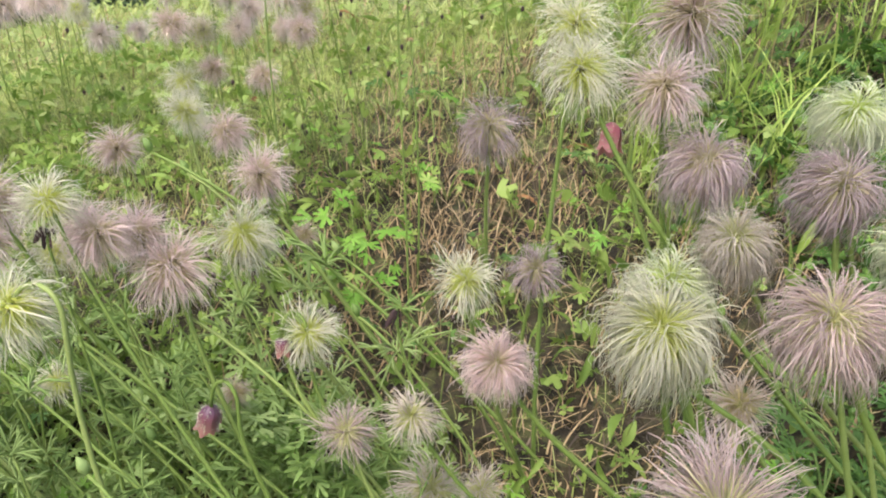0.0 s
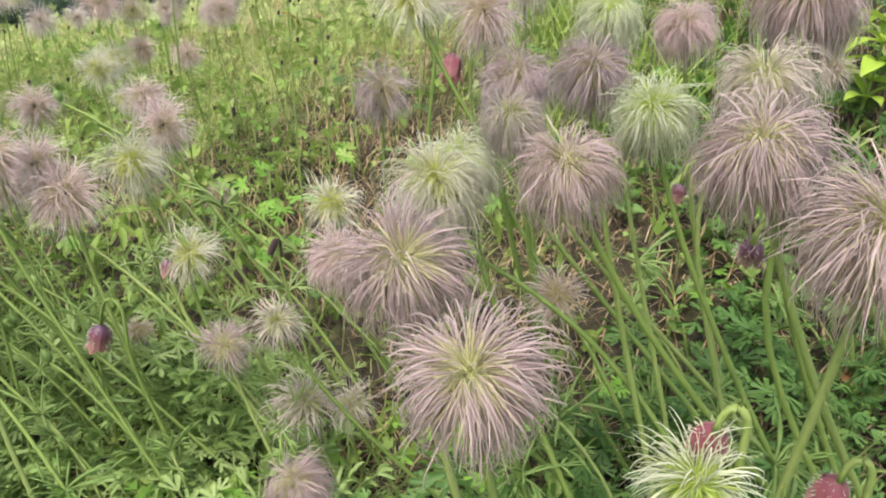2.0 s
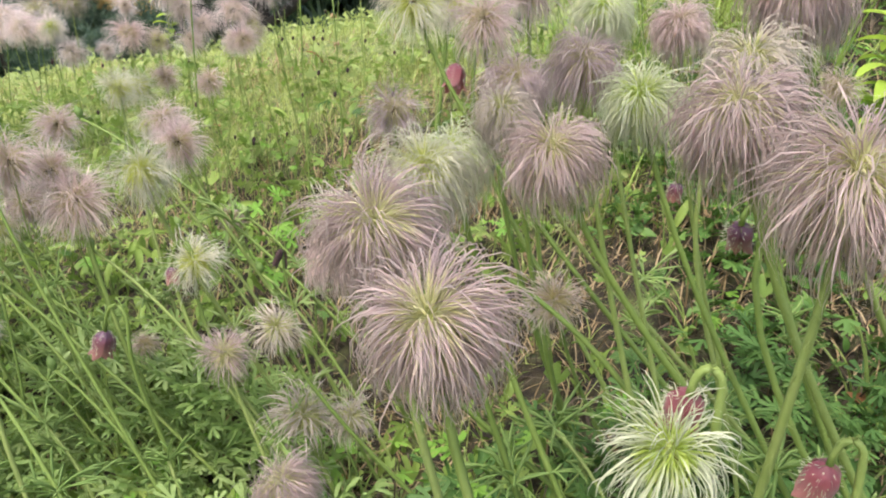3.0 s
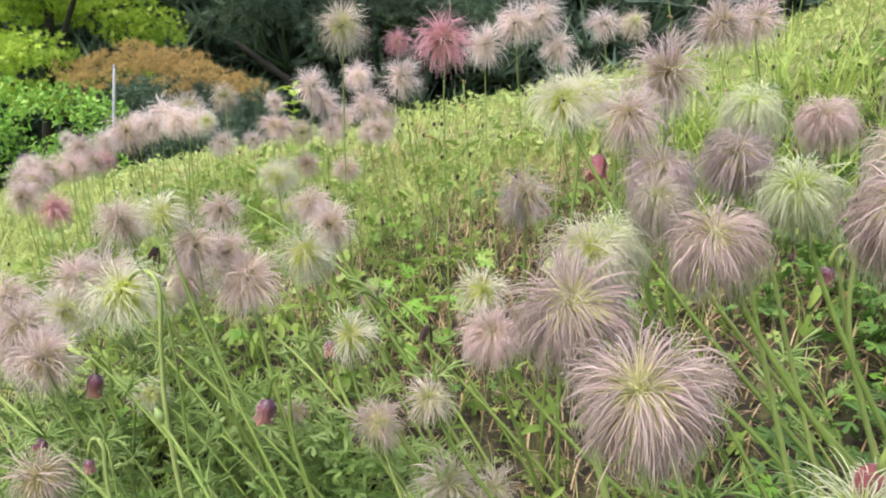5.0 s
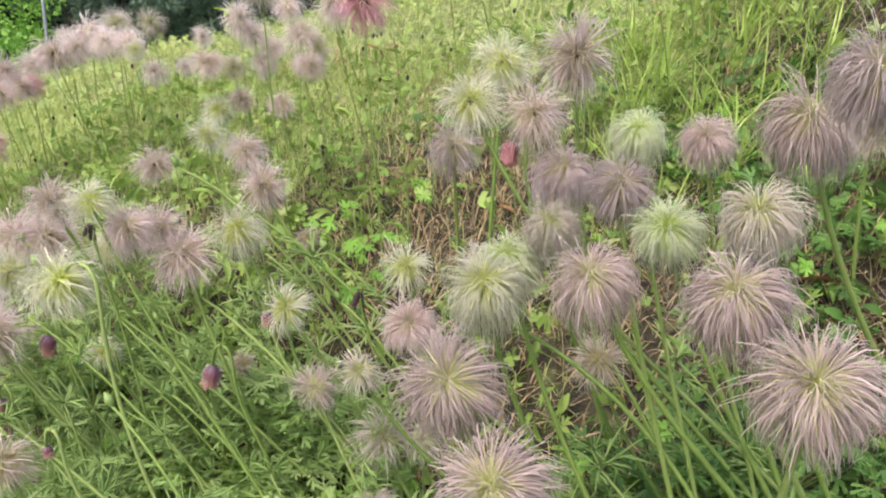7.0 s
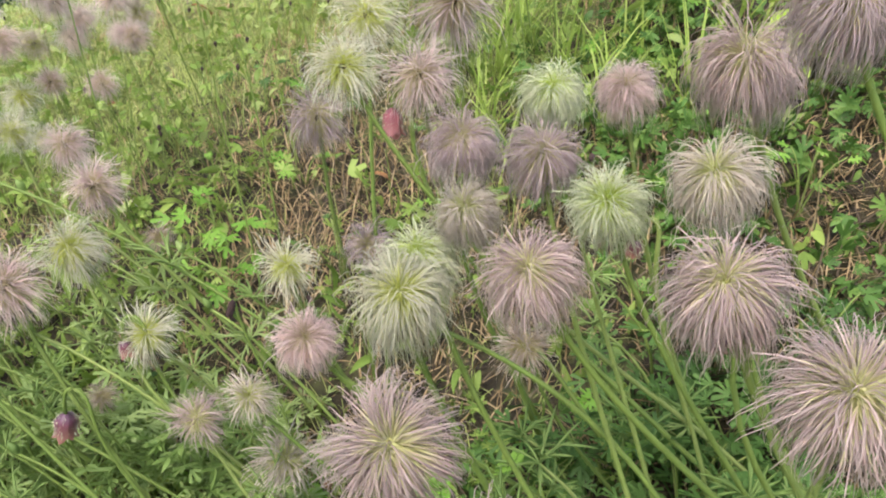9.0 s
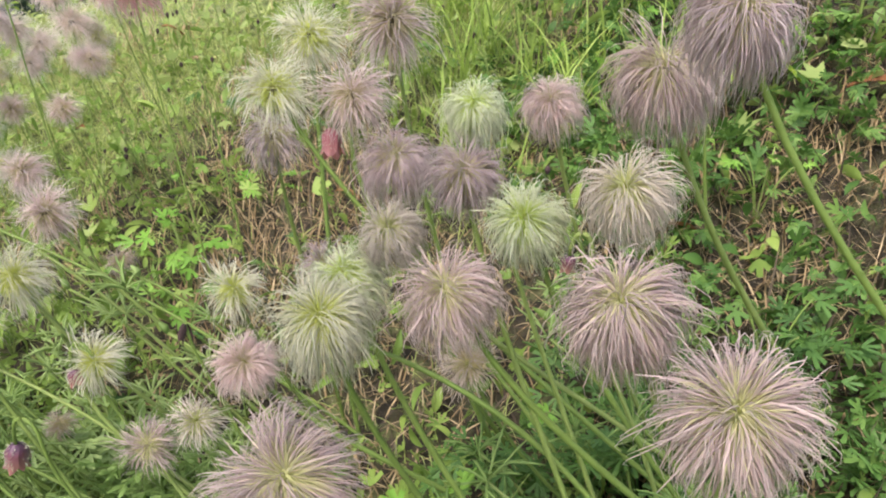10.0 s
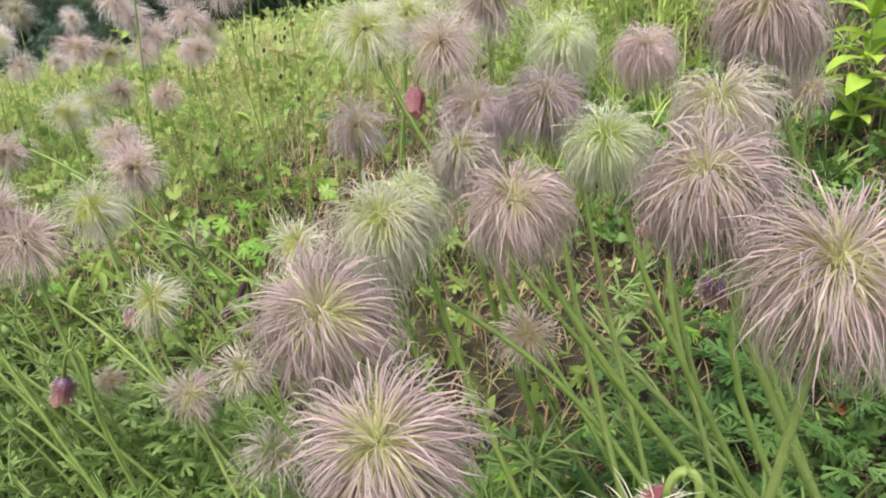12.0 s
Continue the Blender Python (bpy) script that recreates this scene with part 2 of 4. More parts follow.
def ground_z(x, y):
    """The hillside: a steep bank that rounds off to a crest, then falls away behind it."""
    x, y = np.asarray(x, float), np.asarray(y, float)
    y1 = np.where(y > 0.5, y, 0.5 - (0.5 - y) * 0.5)
    p = -0.065 + 0.18 * x + 0.45 * y1 + 0.05 * np.clip((y - 0.45) / 0.2, 0, 1) + 0.22 * np.clip(x - 0.15, 0, 0.5)
    q = 0.694 + 0.316 * x - 0.005 * y + 0.207 * np.maximum(x, 0)
    k = 0.29
    h = np.clip(0.5 + 0.5 * (q - p) / k, 0, 1)
    z = q * (1 - h) + p * h - k * h * (1 - h)
    z = np.maximum(np.minimum(z, 1.6), -1.6)
    far = np.clip((np.hypot(x, y) - 3.0) / 4.0, 0, 1)
    far = far * far * (3 - 2 * far)
    z = z * (1 - far) + -1.5 * far
    bumps = 0.012 * np.sin(x * 9.1 + 1.3) * np.sin(y * 7.7 + 0.4) + 0.006 * np.sin(x * 23 + y * 17)
    return z + bumps * (1 - far)


# ---- the ground: one sheet out to the horizon ----
def build_ground():
    near = np.linspace(-3.2, 3.2, 129)
    outer = np.geomspace(3.4, 900, 26)
    ax = np.concatenate([-outer[::-1], near, outer])
    gx, gy = np.meshgrid(ax, ax + 0.8, indexing="ij")
    gz = ground_z(gx, gy)
    v = np.stack([gx, gy, gz], -1).reshape(-1, 3)
    # turf covers the slope, bare litter and soil show on the bank under the clump and in dry patches
    turf = np.clip((gy - 0.85 + 0.35 * np.clip(-gx - 0.15, 0, 0.8)) / 0.3, 0, 1) * (1 - np.clip((gx - 0.3) / 0.15, 0, 1) * np.clip((1.35 - gy) / 0.2, 0, 1))
    turf = np.maximum(turf, np.clip((((gx - 0.3) / 0.85) ** 2 + ((gy - 0.6) / 0.75) ** 2 - 1.0) / 0.6, 0, 1))
    n = len(ax)
    f = [(i * n + j, (i + 1) * n + j, (i + 1) * n + j + 1, i * n + j + 1) for i in range(n - 1) for j in range(n - 1)]
    me = mesh_from("ground", v, f)
    me.attributes.new("turf", "FLOAT", "POINT").data.foreach_set("value", turf.reshape(-1).astype(np.float32))
    ob = piece("ground", me, SOIL)
    tagged(ob, "sloping bank of dark soil, moss and dry litter", "ground", kind="structure")


build_ground()


# ---- seed heads of pasqueflowers ----
def seed_plume(seed, strands, fine, droop, tufts, length=1.16, low=-38, thick=0.0062, tuck=1.7, wild=0.27):
    """Feathery styles that spring from a small core and droop like a mop; unit radius, axis up. Returns a mesh with 'along' on its points."""
    r = np.random.default_rng(seed)

    def grow(n, steps, length, wild, clump):
        # tuft directions over the upper part of the core, hairs gathered round them
        u = r.random(tufts)
        el = np.radians(low + (78 - low) * u ** 0.9)
        az = r.random(tufts) * 2 * np.pi
        td = np.stack([np.cos(el) * np.cos(az), np.cos(el) * np.sin(az), np.sin(el)], -1)
        tl = length * r.uniform(0.85, 1.1, tufts)
        lag = r.normal(0, wild * 0.7, (tufts, 3))
        pick = r.integers(0, tufts, n)
        d = td[pick] + r.normal(0, clump, (n, 3))
        d /= np.linalg.norm(d, axis=1, keepdims=True)
        ln = tl[pick] * r.uniform(0.75, 1.1, n)
        p = d * 0.15
        pts = [p.copy()]
        step = ln / (steps - 1)
        bend = droop * r.uniform(0.6, 1.4, n)
        curl = r.normal(0, wild, (n, 3)) + lag[pick]
        wave_a, wave_b = r.normal(0, 1, (n, 3)), r.normal(0, 1, (n, 3))
        phase, turns = r.uniform(0, 6.28, (n, 1)), r.uniform(0.7, 1.6, (n, 1))
        for i in range(1, steps):
            s = i / (steps - 1)
            d = d + (wave_a * np.sin(6.28 * turns * s + phase) + wave_b * np.cos(6.28 * turns * s + phase)) * 0.15 * s
            pull = np.zeros((n, 3))
            pull[:, 2] = -bend * (0.25 + 1.25 * s)
            pull[:, :2] = -p[:, :2] * (tuck * max(0.0, s - 0.45) * 1.6)
            d = d + pull / (steps - 1) * 2.2 + curl * (s * 0.5) / (steps - 1) * 3 + r.normal(0, wild * 0.25, (n, 3)) / (steps - 1) * 2
            d /= np.linalg.norm(d, axis=1, keepdims=True)
            p = p + d * step[:, None]
            pts.append(p.copy())
        return np.stack(pts, 1)

    steps = 7
    s = np.linspace(0, 1, steps)
    # locks: hairs that follow a common guide, part in the middle and meet again near the tip
    guides = grow(tufts, steps, length, wild, 0.10)
    loose = grow(strands // 3, steps, length, wild * 1.2, 0.3)
    held = strands - strands // 3
    own = guides[r.integers(0, tufts, held)]
    cut = r.uniform(0.72, 1.0, held)
    at = cut[:, None] * s[None] * (steps - 1)
    lo = np.minimum(at.astype(int), steps - 2)
    w = (at - lo)[..., None]
    rows = np.arange(held)[:, None]
    locks = own[rows, lo] * (1 - w) + own[rows, lo + 1] * w
    locks = locks + r.normal(0, 0.085, (held, 1, 3)) * np.sin(np.pi * (0.08 + 0.78 * s))[None, :, None] + r.normal(0, 0.012, (held, steps, 3)) * s[None, :, None]
    rad = thick * (0.45 + 1.0 * np.sin(np.pi * np.clip(s * 0.86 + 0.06, 0, 1))) * (1 - 0.75 * s ** 4)
    va, fa = tubes(locks, rad, 3)
    vl, fl = ribbons(loose, rad * 1.15)
    b = grow(fine, 6, length * 0.97, 0.42, 0.35)
    s2 = np.linspace(0, 1, 6)
    vb, fb = ribbons(b, thick * 0.62 * (1 - 0.7 * s2))
    # short erect hairs that fill the crown
    crown = min(420, strands)
    c = grow(crown, 4, 0.46, 0.5, 0.6)
    s3 = np.linspace(0, 0.1, 4)
    vc, fc = ribbons(c, np.array([0.013, 0.014, 0.011, 0.003]))
    me = mesh_from("plume", *joined([(va, fa), (vl, fl), (vb, fb), (vc, fc)]))
    along = np.concatenate([np.tile(np.repeat(s, 3), held), np.tile(np.repeat(s, 2), strands // 3), np.tile(np.repeat(s2, 2), fine), np.tile(np.repeat(s3, 2), crown)])
    me.attributes.new("along", "FLOAT", "POINT").data.foreach_set("value", along.astype(np.float32))
    return me


def core_mesh():
    """A burr of little green seeds: unit size, axis up."""
    bm = bmesh.new()
    bmesh.ops.create_icosphere(bm, subdivisions=1, radius=0.17)
    base = [v.co.copy() for v in bm.verts]
    for co in base:
        q = Vector((0, 0, 1)).rotation_difference(co.normalized()).to_matrix().to_4x4()
        bmesh.ops.create_cone(bm, segments=5, radius1=0.035, radius2=0.008, depth=0.16, cap_ends=True, matrix=Matrix.Translation(co * 1.12) @ q)
    me = bpy.data.meshes.new("core")
    bm.to_mesh(me)
    bm.free()
    return me


PLUME_FULL = [seed_plume(11 + i, 780, 420, d, t, 1.24, -38, 0.0047, 2.5) for i, (d, t) in enumerate([(2.05, 170), (2.25, 150), (1.9, 160), (2.15, 190), (2.0, 140)])]
PLUME_MID = [seed_plume(71 + i, 300, 260, d, t, 1.14, -40, 0.0072) for i, (d, t) in enumerate([(1.2, 110), (1.4, 90), (1.05, 100)])]
PLUME_OPEN = [seed_plume(31 + i, 190, 170, d, t, 1.15, -48, 0.0085, 0.8, 0.36) for i, (d, t) in enumerate([(0.85, 80), (1.1, 90)])]
PLUME_STAR = [seed_plume(51 + i, 230, 420, d, t, 1.12, -70, 0.0068, 0.5, 0.42) for i, (d, t) in enumerate([(0.75, 120), (0.95, 100), (0.6, 110)])]
PLUME_FAR = [seed_plume(61 + i, 110, 420, d, t, 1.05, -65, 0.0105, 1.1, 0.42) for i, (d, t) in enumerate([(0.8, 90), (1.05, 90), (0.65, 90)])]
CORE_ME = core_mesh()


def arc(points, k):
    """A smooth line of k points through Bezier control points."""
    t = np.linspace(0, 1, k)[:, None]
    pts = [np.array(p, float)[None] * np.ones((k, 1)) for p in points]
    while len(pts) > 1:
        pts = [a * (1 - t) + b * t for a, b in zip(pts, pts[1:])]
    return pts[0]


def stem_mesh(points, r0, r1, k=14, hairs=0):
    path = arc(points, k)
    v, f = tubes(path[None], np.linspace(r0, r1, k), 6)
    sets = [(v, f)]
    if hairs:
        i = rng.integers(0, k - 1, hairs)
        w = rng.random((hairs, 1))
        at = path[i] * (1 - w) + path[i + 1] * w
        d = rng.normal(0, 1, (hairs, 3))
        d /= np.linalg.norm(d, axis=1, keepdims=True)
        h = np.stack([at, at + d * r0 * 1.4, at + d * r0 * 2.4 + [0, 0, 0.0004]], 1)
        sets.append(tubes(h, np.array([0.00015, 0.00012, 0.00005]), 3))
    return mesh_from("stem", *joined(sets))


def whorl_mesh(lobes, length):
    """The ruff of thin, forked, hairy leaf lobes that rings a stem."""
    paths = []
    for i in range(lobes):
        a = i * 2 * math.pi / lobes + rng.uniform(-0.35, 0.35)
        ln = length * rng.uniform(0.45, 1.2)
        up, sag = rng.uniform(0.2, 1.0), rng.uniform(-0.1, 0.5)
        run = arc([(0, 0, 0), (ln * 0.5 * math.cos(a), ln * 0.5 * math.sin(a), ln * up * 0.7), (ln * math.cos(a), ln * math.sin(a), ln * (up - sag))], 6)
        paths.append(run)
        for fork in range(int(rng.integers(1, 4))):
            k = int(rng.integers(1, 4))
            e = run[5] - run[k] + rng.normal(0, ln * 0.22, 3)
            paths.append(arc([run[k], run[k] + e * 0.5 + (0, 0, ln * 0.05), run[k] + e * rng.uniform(0.6, 1.0)], 6))
    v, f = tubes(np.stack(paths), np.array([0.0005, 0.0008, 0.0009, 0.0008, 0.0006, 0.0002]), 4)
    return mesh_from("whorl", v, f)


LABELS = {
    "m": "mauve-grey feathery seed head of a pasqueflower on a hairy green stem",
    "p": "dusty pink feathery seed head of a pasqueflower on a green stem",
    "v": "violet-grey feathery seed head of a pasqueflower on a green stem",
    "w": "pale whitish-pink round feathery seed head of a pasqueflower",
    "k": "rose-pink feathery seed head of a pasqueflower on a slender stem",
    "g": "cream-green drooping feathery seed head of a pasqueflower",
    "b": "fresh lime-green feathery seed head of a pasqueflower",
    "c": "beige feathery seed head with a yellow-green centre",
    "n": "small brownish open seed head of a pasqueflower, half dry",
}
head_count = [0]


def seed_head(x, y, z, radius, kind, lean=0.5, far=False, whorl=0.0, base=None, hook=0.0, sparse=False, star=False):
    """One flower stalk with its seed head; the stalk leans from its root in the bank."""
    i = head_count[0]
    head_count[0] += 1
    away = math.dist((x, y, z), (0.29, 0.0, 0.6))
    h = z - float(ground_z(x, y))
    if base is None:
        sway = rng.uniform(0.0, 0.45) if far or y > 0.43 and x > 0 else rng.uniform(0.4, 1.0) if y > 0.345 and x > 0.2 else rng.uniform(0.6, 1.5)
        base = (x + lean * h * sway, y + rng.uniform(-0.05, 0.30) * h)
    foot = np.array((base[0], base[1], float(ground_z(*base)) - 0.006))
    top = np.array((x, y, z))
    root = new("pasqueflower", None)
    root.empty_display_size = 0.02
    root.matrix_basis = Matrix.Translation(foot)
    tagged(root, LABELS[kind], "flower", "pasqueflower seed heads on the bank")
    mid = foot + (top - foot) * 0.45 + np.array((0.06 * h * rng.uniform(-1.2, 0.8), 0.05 * h * rng.uniform(-1, 1), 0.0))
    hi = top + (foot - top) * 0.16 - np.array((0, 0, 0.10 * h))
    r0 = min(0.0018, max(0.0010, radius * 0.065)) * (0.45 if far else 1.0)
    if hook:
        # the stalk climbs past the head and bends over to it
        bow = abs(hook)
        side = np.array((-hook, 0, 0.0))
        top2 = top + side
        run = np.concatenate([arc([foot, mid, top2 - (0, 0, 0.3 * h), top2], 10), arc([top2, top2 + (0, 0, bow * 0.7), top + (-hook * 0.3, 0, bow * 0.8), top], 9)[1:]]) - foot
        me = mesh_from("stem", *tubes(run[None], np.linspace(r0 * 1.1, r0 * 0.75, len(run)), 6))
    else:
        me = stem_mesh([foot - foot, mid - foot, hi - foot, top - foot], r0 * 1.15, r0 * 0.75, 8 if far else 14, 0 if far else 420)
    stem = piece("stem", me, STEM, root)
    spin = Matrix.Translation(top - foot) @ pose(0, 0, 0, rng.uniform(12, 38), rng.uniform(-18, 10), 0) @ pose(0, 0, 0, 0, 0, rng.uniform(0, 360)) @ Matrix.Diagonal((radius, radius, radius * rng.uniform(0.86, 1.0), 1))
    ripe = far or star or (x < 0 and kind in "pwv")
    tagged(piece("core", CORE_ME, DARK_CORE if ripe else CORE, root, "dark brown burr of seeds" if ripe else "yellow-green burr of seeds", spin), kind="stuff")
    pool = PLUME_OPEN if kind == "n" or sparse else PLUME_STAR if star or (x < 0 and away < 1.0) else PLUME_FAR if far else PLUME_MID if away > 0.56 else PLUME_FULL
    tagged(piece("plume", pool[i % len(pool)], PLUMES[kind], root, "silky drooping plume of styles", spin), kind="stuff")
    if whorl:
        at = arc([foot, mid, hi, top], 14)[int(13 * whorl)]
        piece("leaf_whorl", whorl_mesh(11, 0.03), FERNY, stem, "ring of narrow grey-green leaf lobes", Matrix.Translation(at - foot))
    return root



# ---- nodding maroon flowers on hooked stalks ----
def petal_mesh(width, length):
    """One sepal of a bell: rounded shoulder, straight side, notched tip that turns out a little."""
    rows, cols = 8, 4
    v, f, along = [], [], []
    for i in range(rows + 1):
        s = i / rows
        w = width * 1.12 * min(1.0, 0.3 + s * 4) * (1 - 0.6 * max(0.0, (s - 0.75) / 0.25) ** 2)
        out = width * (0.22 + 0.62 * min(1.0, s * 3.2) ** 0.6 + 0.22 * max(0.0, s - 0.8) / 0.2)
        for j in range(cols + 1):
            u = j / cols * 2 - 1
            v.append((u * w * 0.5, out - 0.26 * width * u * u + 0.03 * width * math.cos(6 * u), -length * s * (1 - 0.04 * u * u)))
            along.append(s)
    n = cols + 1
    for i in range(rows):
        for j in range(cols):
            f.append((i * n + j, i * n + j + 1, (i + 1) * n + j + 1, (i + 1) * n + j))
    me = mesh_from("petal", v, f)
    me.attributes.new("along", "FLOAT", "POINT").data.foreach_set("value", np.array(along, np.float32))
    return me


def down_mesh(width, length):
    """Short silver hairs that stand off a bell."""
    n = 130
    a, s = rng.uniform(0, 6.283, n), rng.uniform(0.0, 0.95, n)
    r = width * (0.30 + 0.60 * np.minimum(1, s * 3.2) ** 0.6)
    p = np.stack([r * np.cos(a), r * np.sin(a), -length * s], -1)
    d = np.stack([np.cos(a), np.sin(a), rng.uniform(-0.9, 0.4, n)], -1) * (width * rng.uniform(0.12, 0.30, (n, 1)))
    return mesh_from("down", *ribbons(np.stack([p, p + d * 0.6, p + d], 1), np.array([0.00016, 0.00014, 0.00005])))


PETAL_ME = petal_mesh(0.0078, 0.0185)
PETAL_THIN = petal_mesh(0.0056, 0.0125)
DOWN_ME = down_mesh(0.0078, 0.0185)
DOWN_THIN = down_mesh(0.0056, 0.0125)


def nodding_flower(x, y, z, size=1.0, lean=0.5, tip=0.0, hook=0.03, closed=False, side=1, colour=None):
    """A bell that hangs from the hooked end of its stalk."""
    h = max(0.05, z - float(ground_z(x, y)))
    bx, by = x + lean * h * rng.uniform(0.6, 1.1), y + rng.uniform(-0.1, 0.1) * h
    foot = np.array((bx, by, float(ground_z(bx, by)) - 0.005))
    root = new("nodding_pasqueflower", None)
    root.empty_display_size = 0.02
    root.matrix_basis = Matrix.Translation(foot)
    tagged(root, "nodding maroon pasqueflower bell on a hooked hairy stalk", "flower", "nodding pasqueflowers")
    top = np.array((x, y, z)) - foot
    up = top + np.array((side * hook * 0.9, 0, hook * 0.2))
    lower = arc([np.zeros(3), up * 0.5 + np.array((0.02, 0, 0)), up - np.array((0, 0, 0.25 * h)), up], 11)
    upper = arc([up, up + np.array((0, 0, hook * 1.0)), top + np.array((0, 0, hook * 1.5)), top], 10)[1:]
    path = np.concatenate([lower, upper])
    v, f = tubes(path[None], np.linspace(0.0016, 0.0012, len(path)), 6)
    hairs = 190
    i = rng.integers(0, len(path), hairs)
    d = rng.normal(0, 1, (hairs, 3))
    d /= np.linalg.norm(d, axis=1, keepdims=True)
    hp = np.stack([path[i], path[i] + d * 0.0022, path[i] + d * 0.0036], 1)
    piece("stem", mesh_from("stem", *joined([(v, f), tubes(hp, np.array([0.00012, 0.0001, 0.00004]), 3)])), STEM, root)
    hang = Matrix.Translation(top) @ pose(0, 0, 0, tip, rng.uniform(-8, 8), 0)
    for k in range(6):
        m = hang @ pose(0, 0, 0, rng.uniform(-7, 5), 0, k * 60 + rng.uniform(-10, 10)) @ Matrix.Scale(size * rng.uniform(0.90, 1.06), 4)
        piece("petal", PETAL_THIN if closed else PETAL_ME, colour or PETAL, root, m=m)
    tagged(piece("down", DOWN_THIN if closed else DOWN_ME, FUZZ, root, "short silvery hairs", hang @ Matrix.Scale(size, 4)), kind="stuff")
    return root


# ---- leaves ----
def lobed_leaf(lobes=3, teeth=3, cut=0.45):
    """A palmate leaf of unit length along +y, cupped, with toothed lobes."""
    v = [(0, 0, 0), (0, 0.42, 0.02)]
    n = lobes * teeth * 2
    for i in range(n + 1):
        a = math.radians(-38 + 256 * i / n)
        u = i / n * lobes
        lobe = abs(math.sin(math.pi * (u % 1.0))) ** 0.6 if 0 < i < n else 0.0
        tooth = 1.0 if i % 2 else 0.86
        r = (1 - cut + cut * lobe) * tooth * (0.52 + 0.10 * math.sin(a))
        x, y = r * math.cos(a), 0.42 + r * math.sin(a)
        v.append((x, y, 0.10 * abs(x) - 0.22 * (x * x + (y - 0.42) ** 2)))
    f = [(1, i, i + 1) for i in range(2, n + 2)]
    f += [(0, 2, 1), (0, 1, n + 2)]
    return v, f


def oval_leaf(width=0.42):
    v, f = [], []
    rows = 5
    for i in range(rows + 1):
        s = i / rows
        w = width * math.sin(math.pi * (s * 0.9 + 0.06)) ** 0.9
        z = 0.16 * math.sin(s * 2.4) - 0.22 * s * s
        v += [(-w * 0.5, s, z + 0.06), (0, s, z), (w * 0.5, s, z + 0.06)]
    for i in range(rows):
        a = i * 3
        f += [(a, a + 1, a + 4, a + 3), (a + 1, a + 2, a + 5, a + 4)]
    return v, f


def clover_leaf():
    v, f = [], []
    for k in range(3):
        a = k * 2.094
        c, s = math.cos(a), math.sin(a)
        o = len(v)
        for x, y, z in [(0, 0, 0), (-0.24, 0.3, 0.05), (-0.2, 0.56, 0.04), (0, 0.5, -0.02), (0.2, 0.56, 0.04), (0.24, 0.3, 0.05)]:
            v.append((x * c - y * s, x * s + y * c, z))
        f += [(o, o + 5, o + 4, o + 3), (o, o + 3, o + 2, o + 1)]
    return v, f


def grass_blade(curve):
    v, f = [], []
    for i in range(4):
        s = i / 4
        w = 0.5 * (1 - 0.75 * s ** 2)
        y = curve * s * s
        v += [(-w, y, s * (1 - 0.35 * curve * s)), (w, y, s * (1 - 0.35 * curve * s))]
    v.append((0, curve, 1 - 0.35 * curve))
    for i in range(3):
        a = i * 2
        f.append((a, a + 1, a + 3, a + 2))
    f.append((6, 7, 8))
    return v, f


def ferny_leaf(seed):
    """A finely and loosely cut leaf on a stalk, unit length, rising along +y and arching over."""
    r = np.random.default_rng(seed)
    axis = arc([(0, 0, 0), (r.uniform(-0.1, 0.1), 0.3, 0.5), (r.uniform(-0.15, 0.15), 0.7, 0.62), (r.uniform(-0.2, 0.2), 0.95, r.uniform(0.3, 0.6))], 12)
    sets = [tubes(axis[None], np.linspace(0.011, 0.006, 12), 4)]
    paths = []
    for k, at in enumerate((4, 6, 8, 10, 11)):
        spread = (0.32, 0.31, 0.27, 0.22, 0.20)[k]
        for side in ((-1, 1) if at < 11 else (0,)):
            p0 = axis[at]
            d = np.array((side * 0.9, 0.7 if side else 1.0, 0.15)) + r.normal(0, 0.25, 3)
            d /= np.linalg.norm(d)
            paths.append(arc([p0, p0 + d * spread * 0.5, p0 + d * spread], 5))
            for q in range(9):
                s = r.uniform(0.25, 0.95)
                b = p0 + d * spread * s
                e = d + np.cross(d, (0, 0, 1.0)) * r.uniform(-0.9, 0.9) + r.normal(0, 0.3, 3)
                e /= np.linalg.norm(e)
                ln = spread * r.uniform(0.25, 0.6)
                paths.append(arc([b, b + e * ln * 0.5 + np.array((0, 0, 0.03)), b + e * ln + np.array((0, 0, r.uniform(-0.06, 0.04)))], 5))
    v, f = ribbons(np.stack(paths), np.array([0.007, 0.012, 0.013, 0.010, 0.001]))
    sets.append((v, f))
    return mesh_from("leaf", *joined(sets))


def fan_leaflet(lobes=3, teeth=2, spread=52, cut=0.5):
    """A wedge-shaped leaflet of unit length along +y whose broad end is cut into toothed lobes."""
    v, n = [(0, 0, 0)], lobes * teeth * 2
    for i in range(n + 1):
        a = math.radians(spread * (2 * i / n - 1))
        u = (i / n * lobes) % 1.0 if 0 < i < n else 0.0
        lobe = math.sin(math.pi * u) ** 0.7
        r = (1 - cut + cut * lobe) * (1.0 if i % 2 else 0.88) * (1 - 0.28 * abs(2 * i / n - 1))
        x, y = r * math.sin(a), r * math.cos(a)
        v.append((x, y, 0.10 * abs(x) - 0.20 * y * y + (0.05 if i % 2 else 0.0)))
    return v, [(0, i + 1, i) for i in range(1, n + 1)]


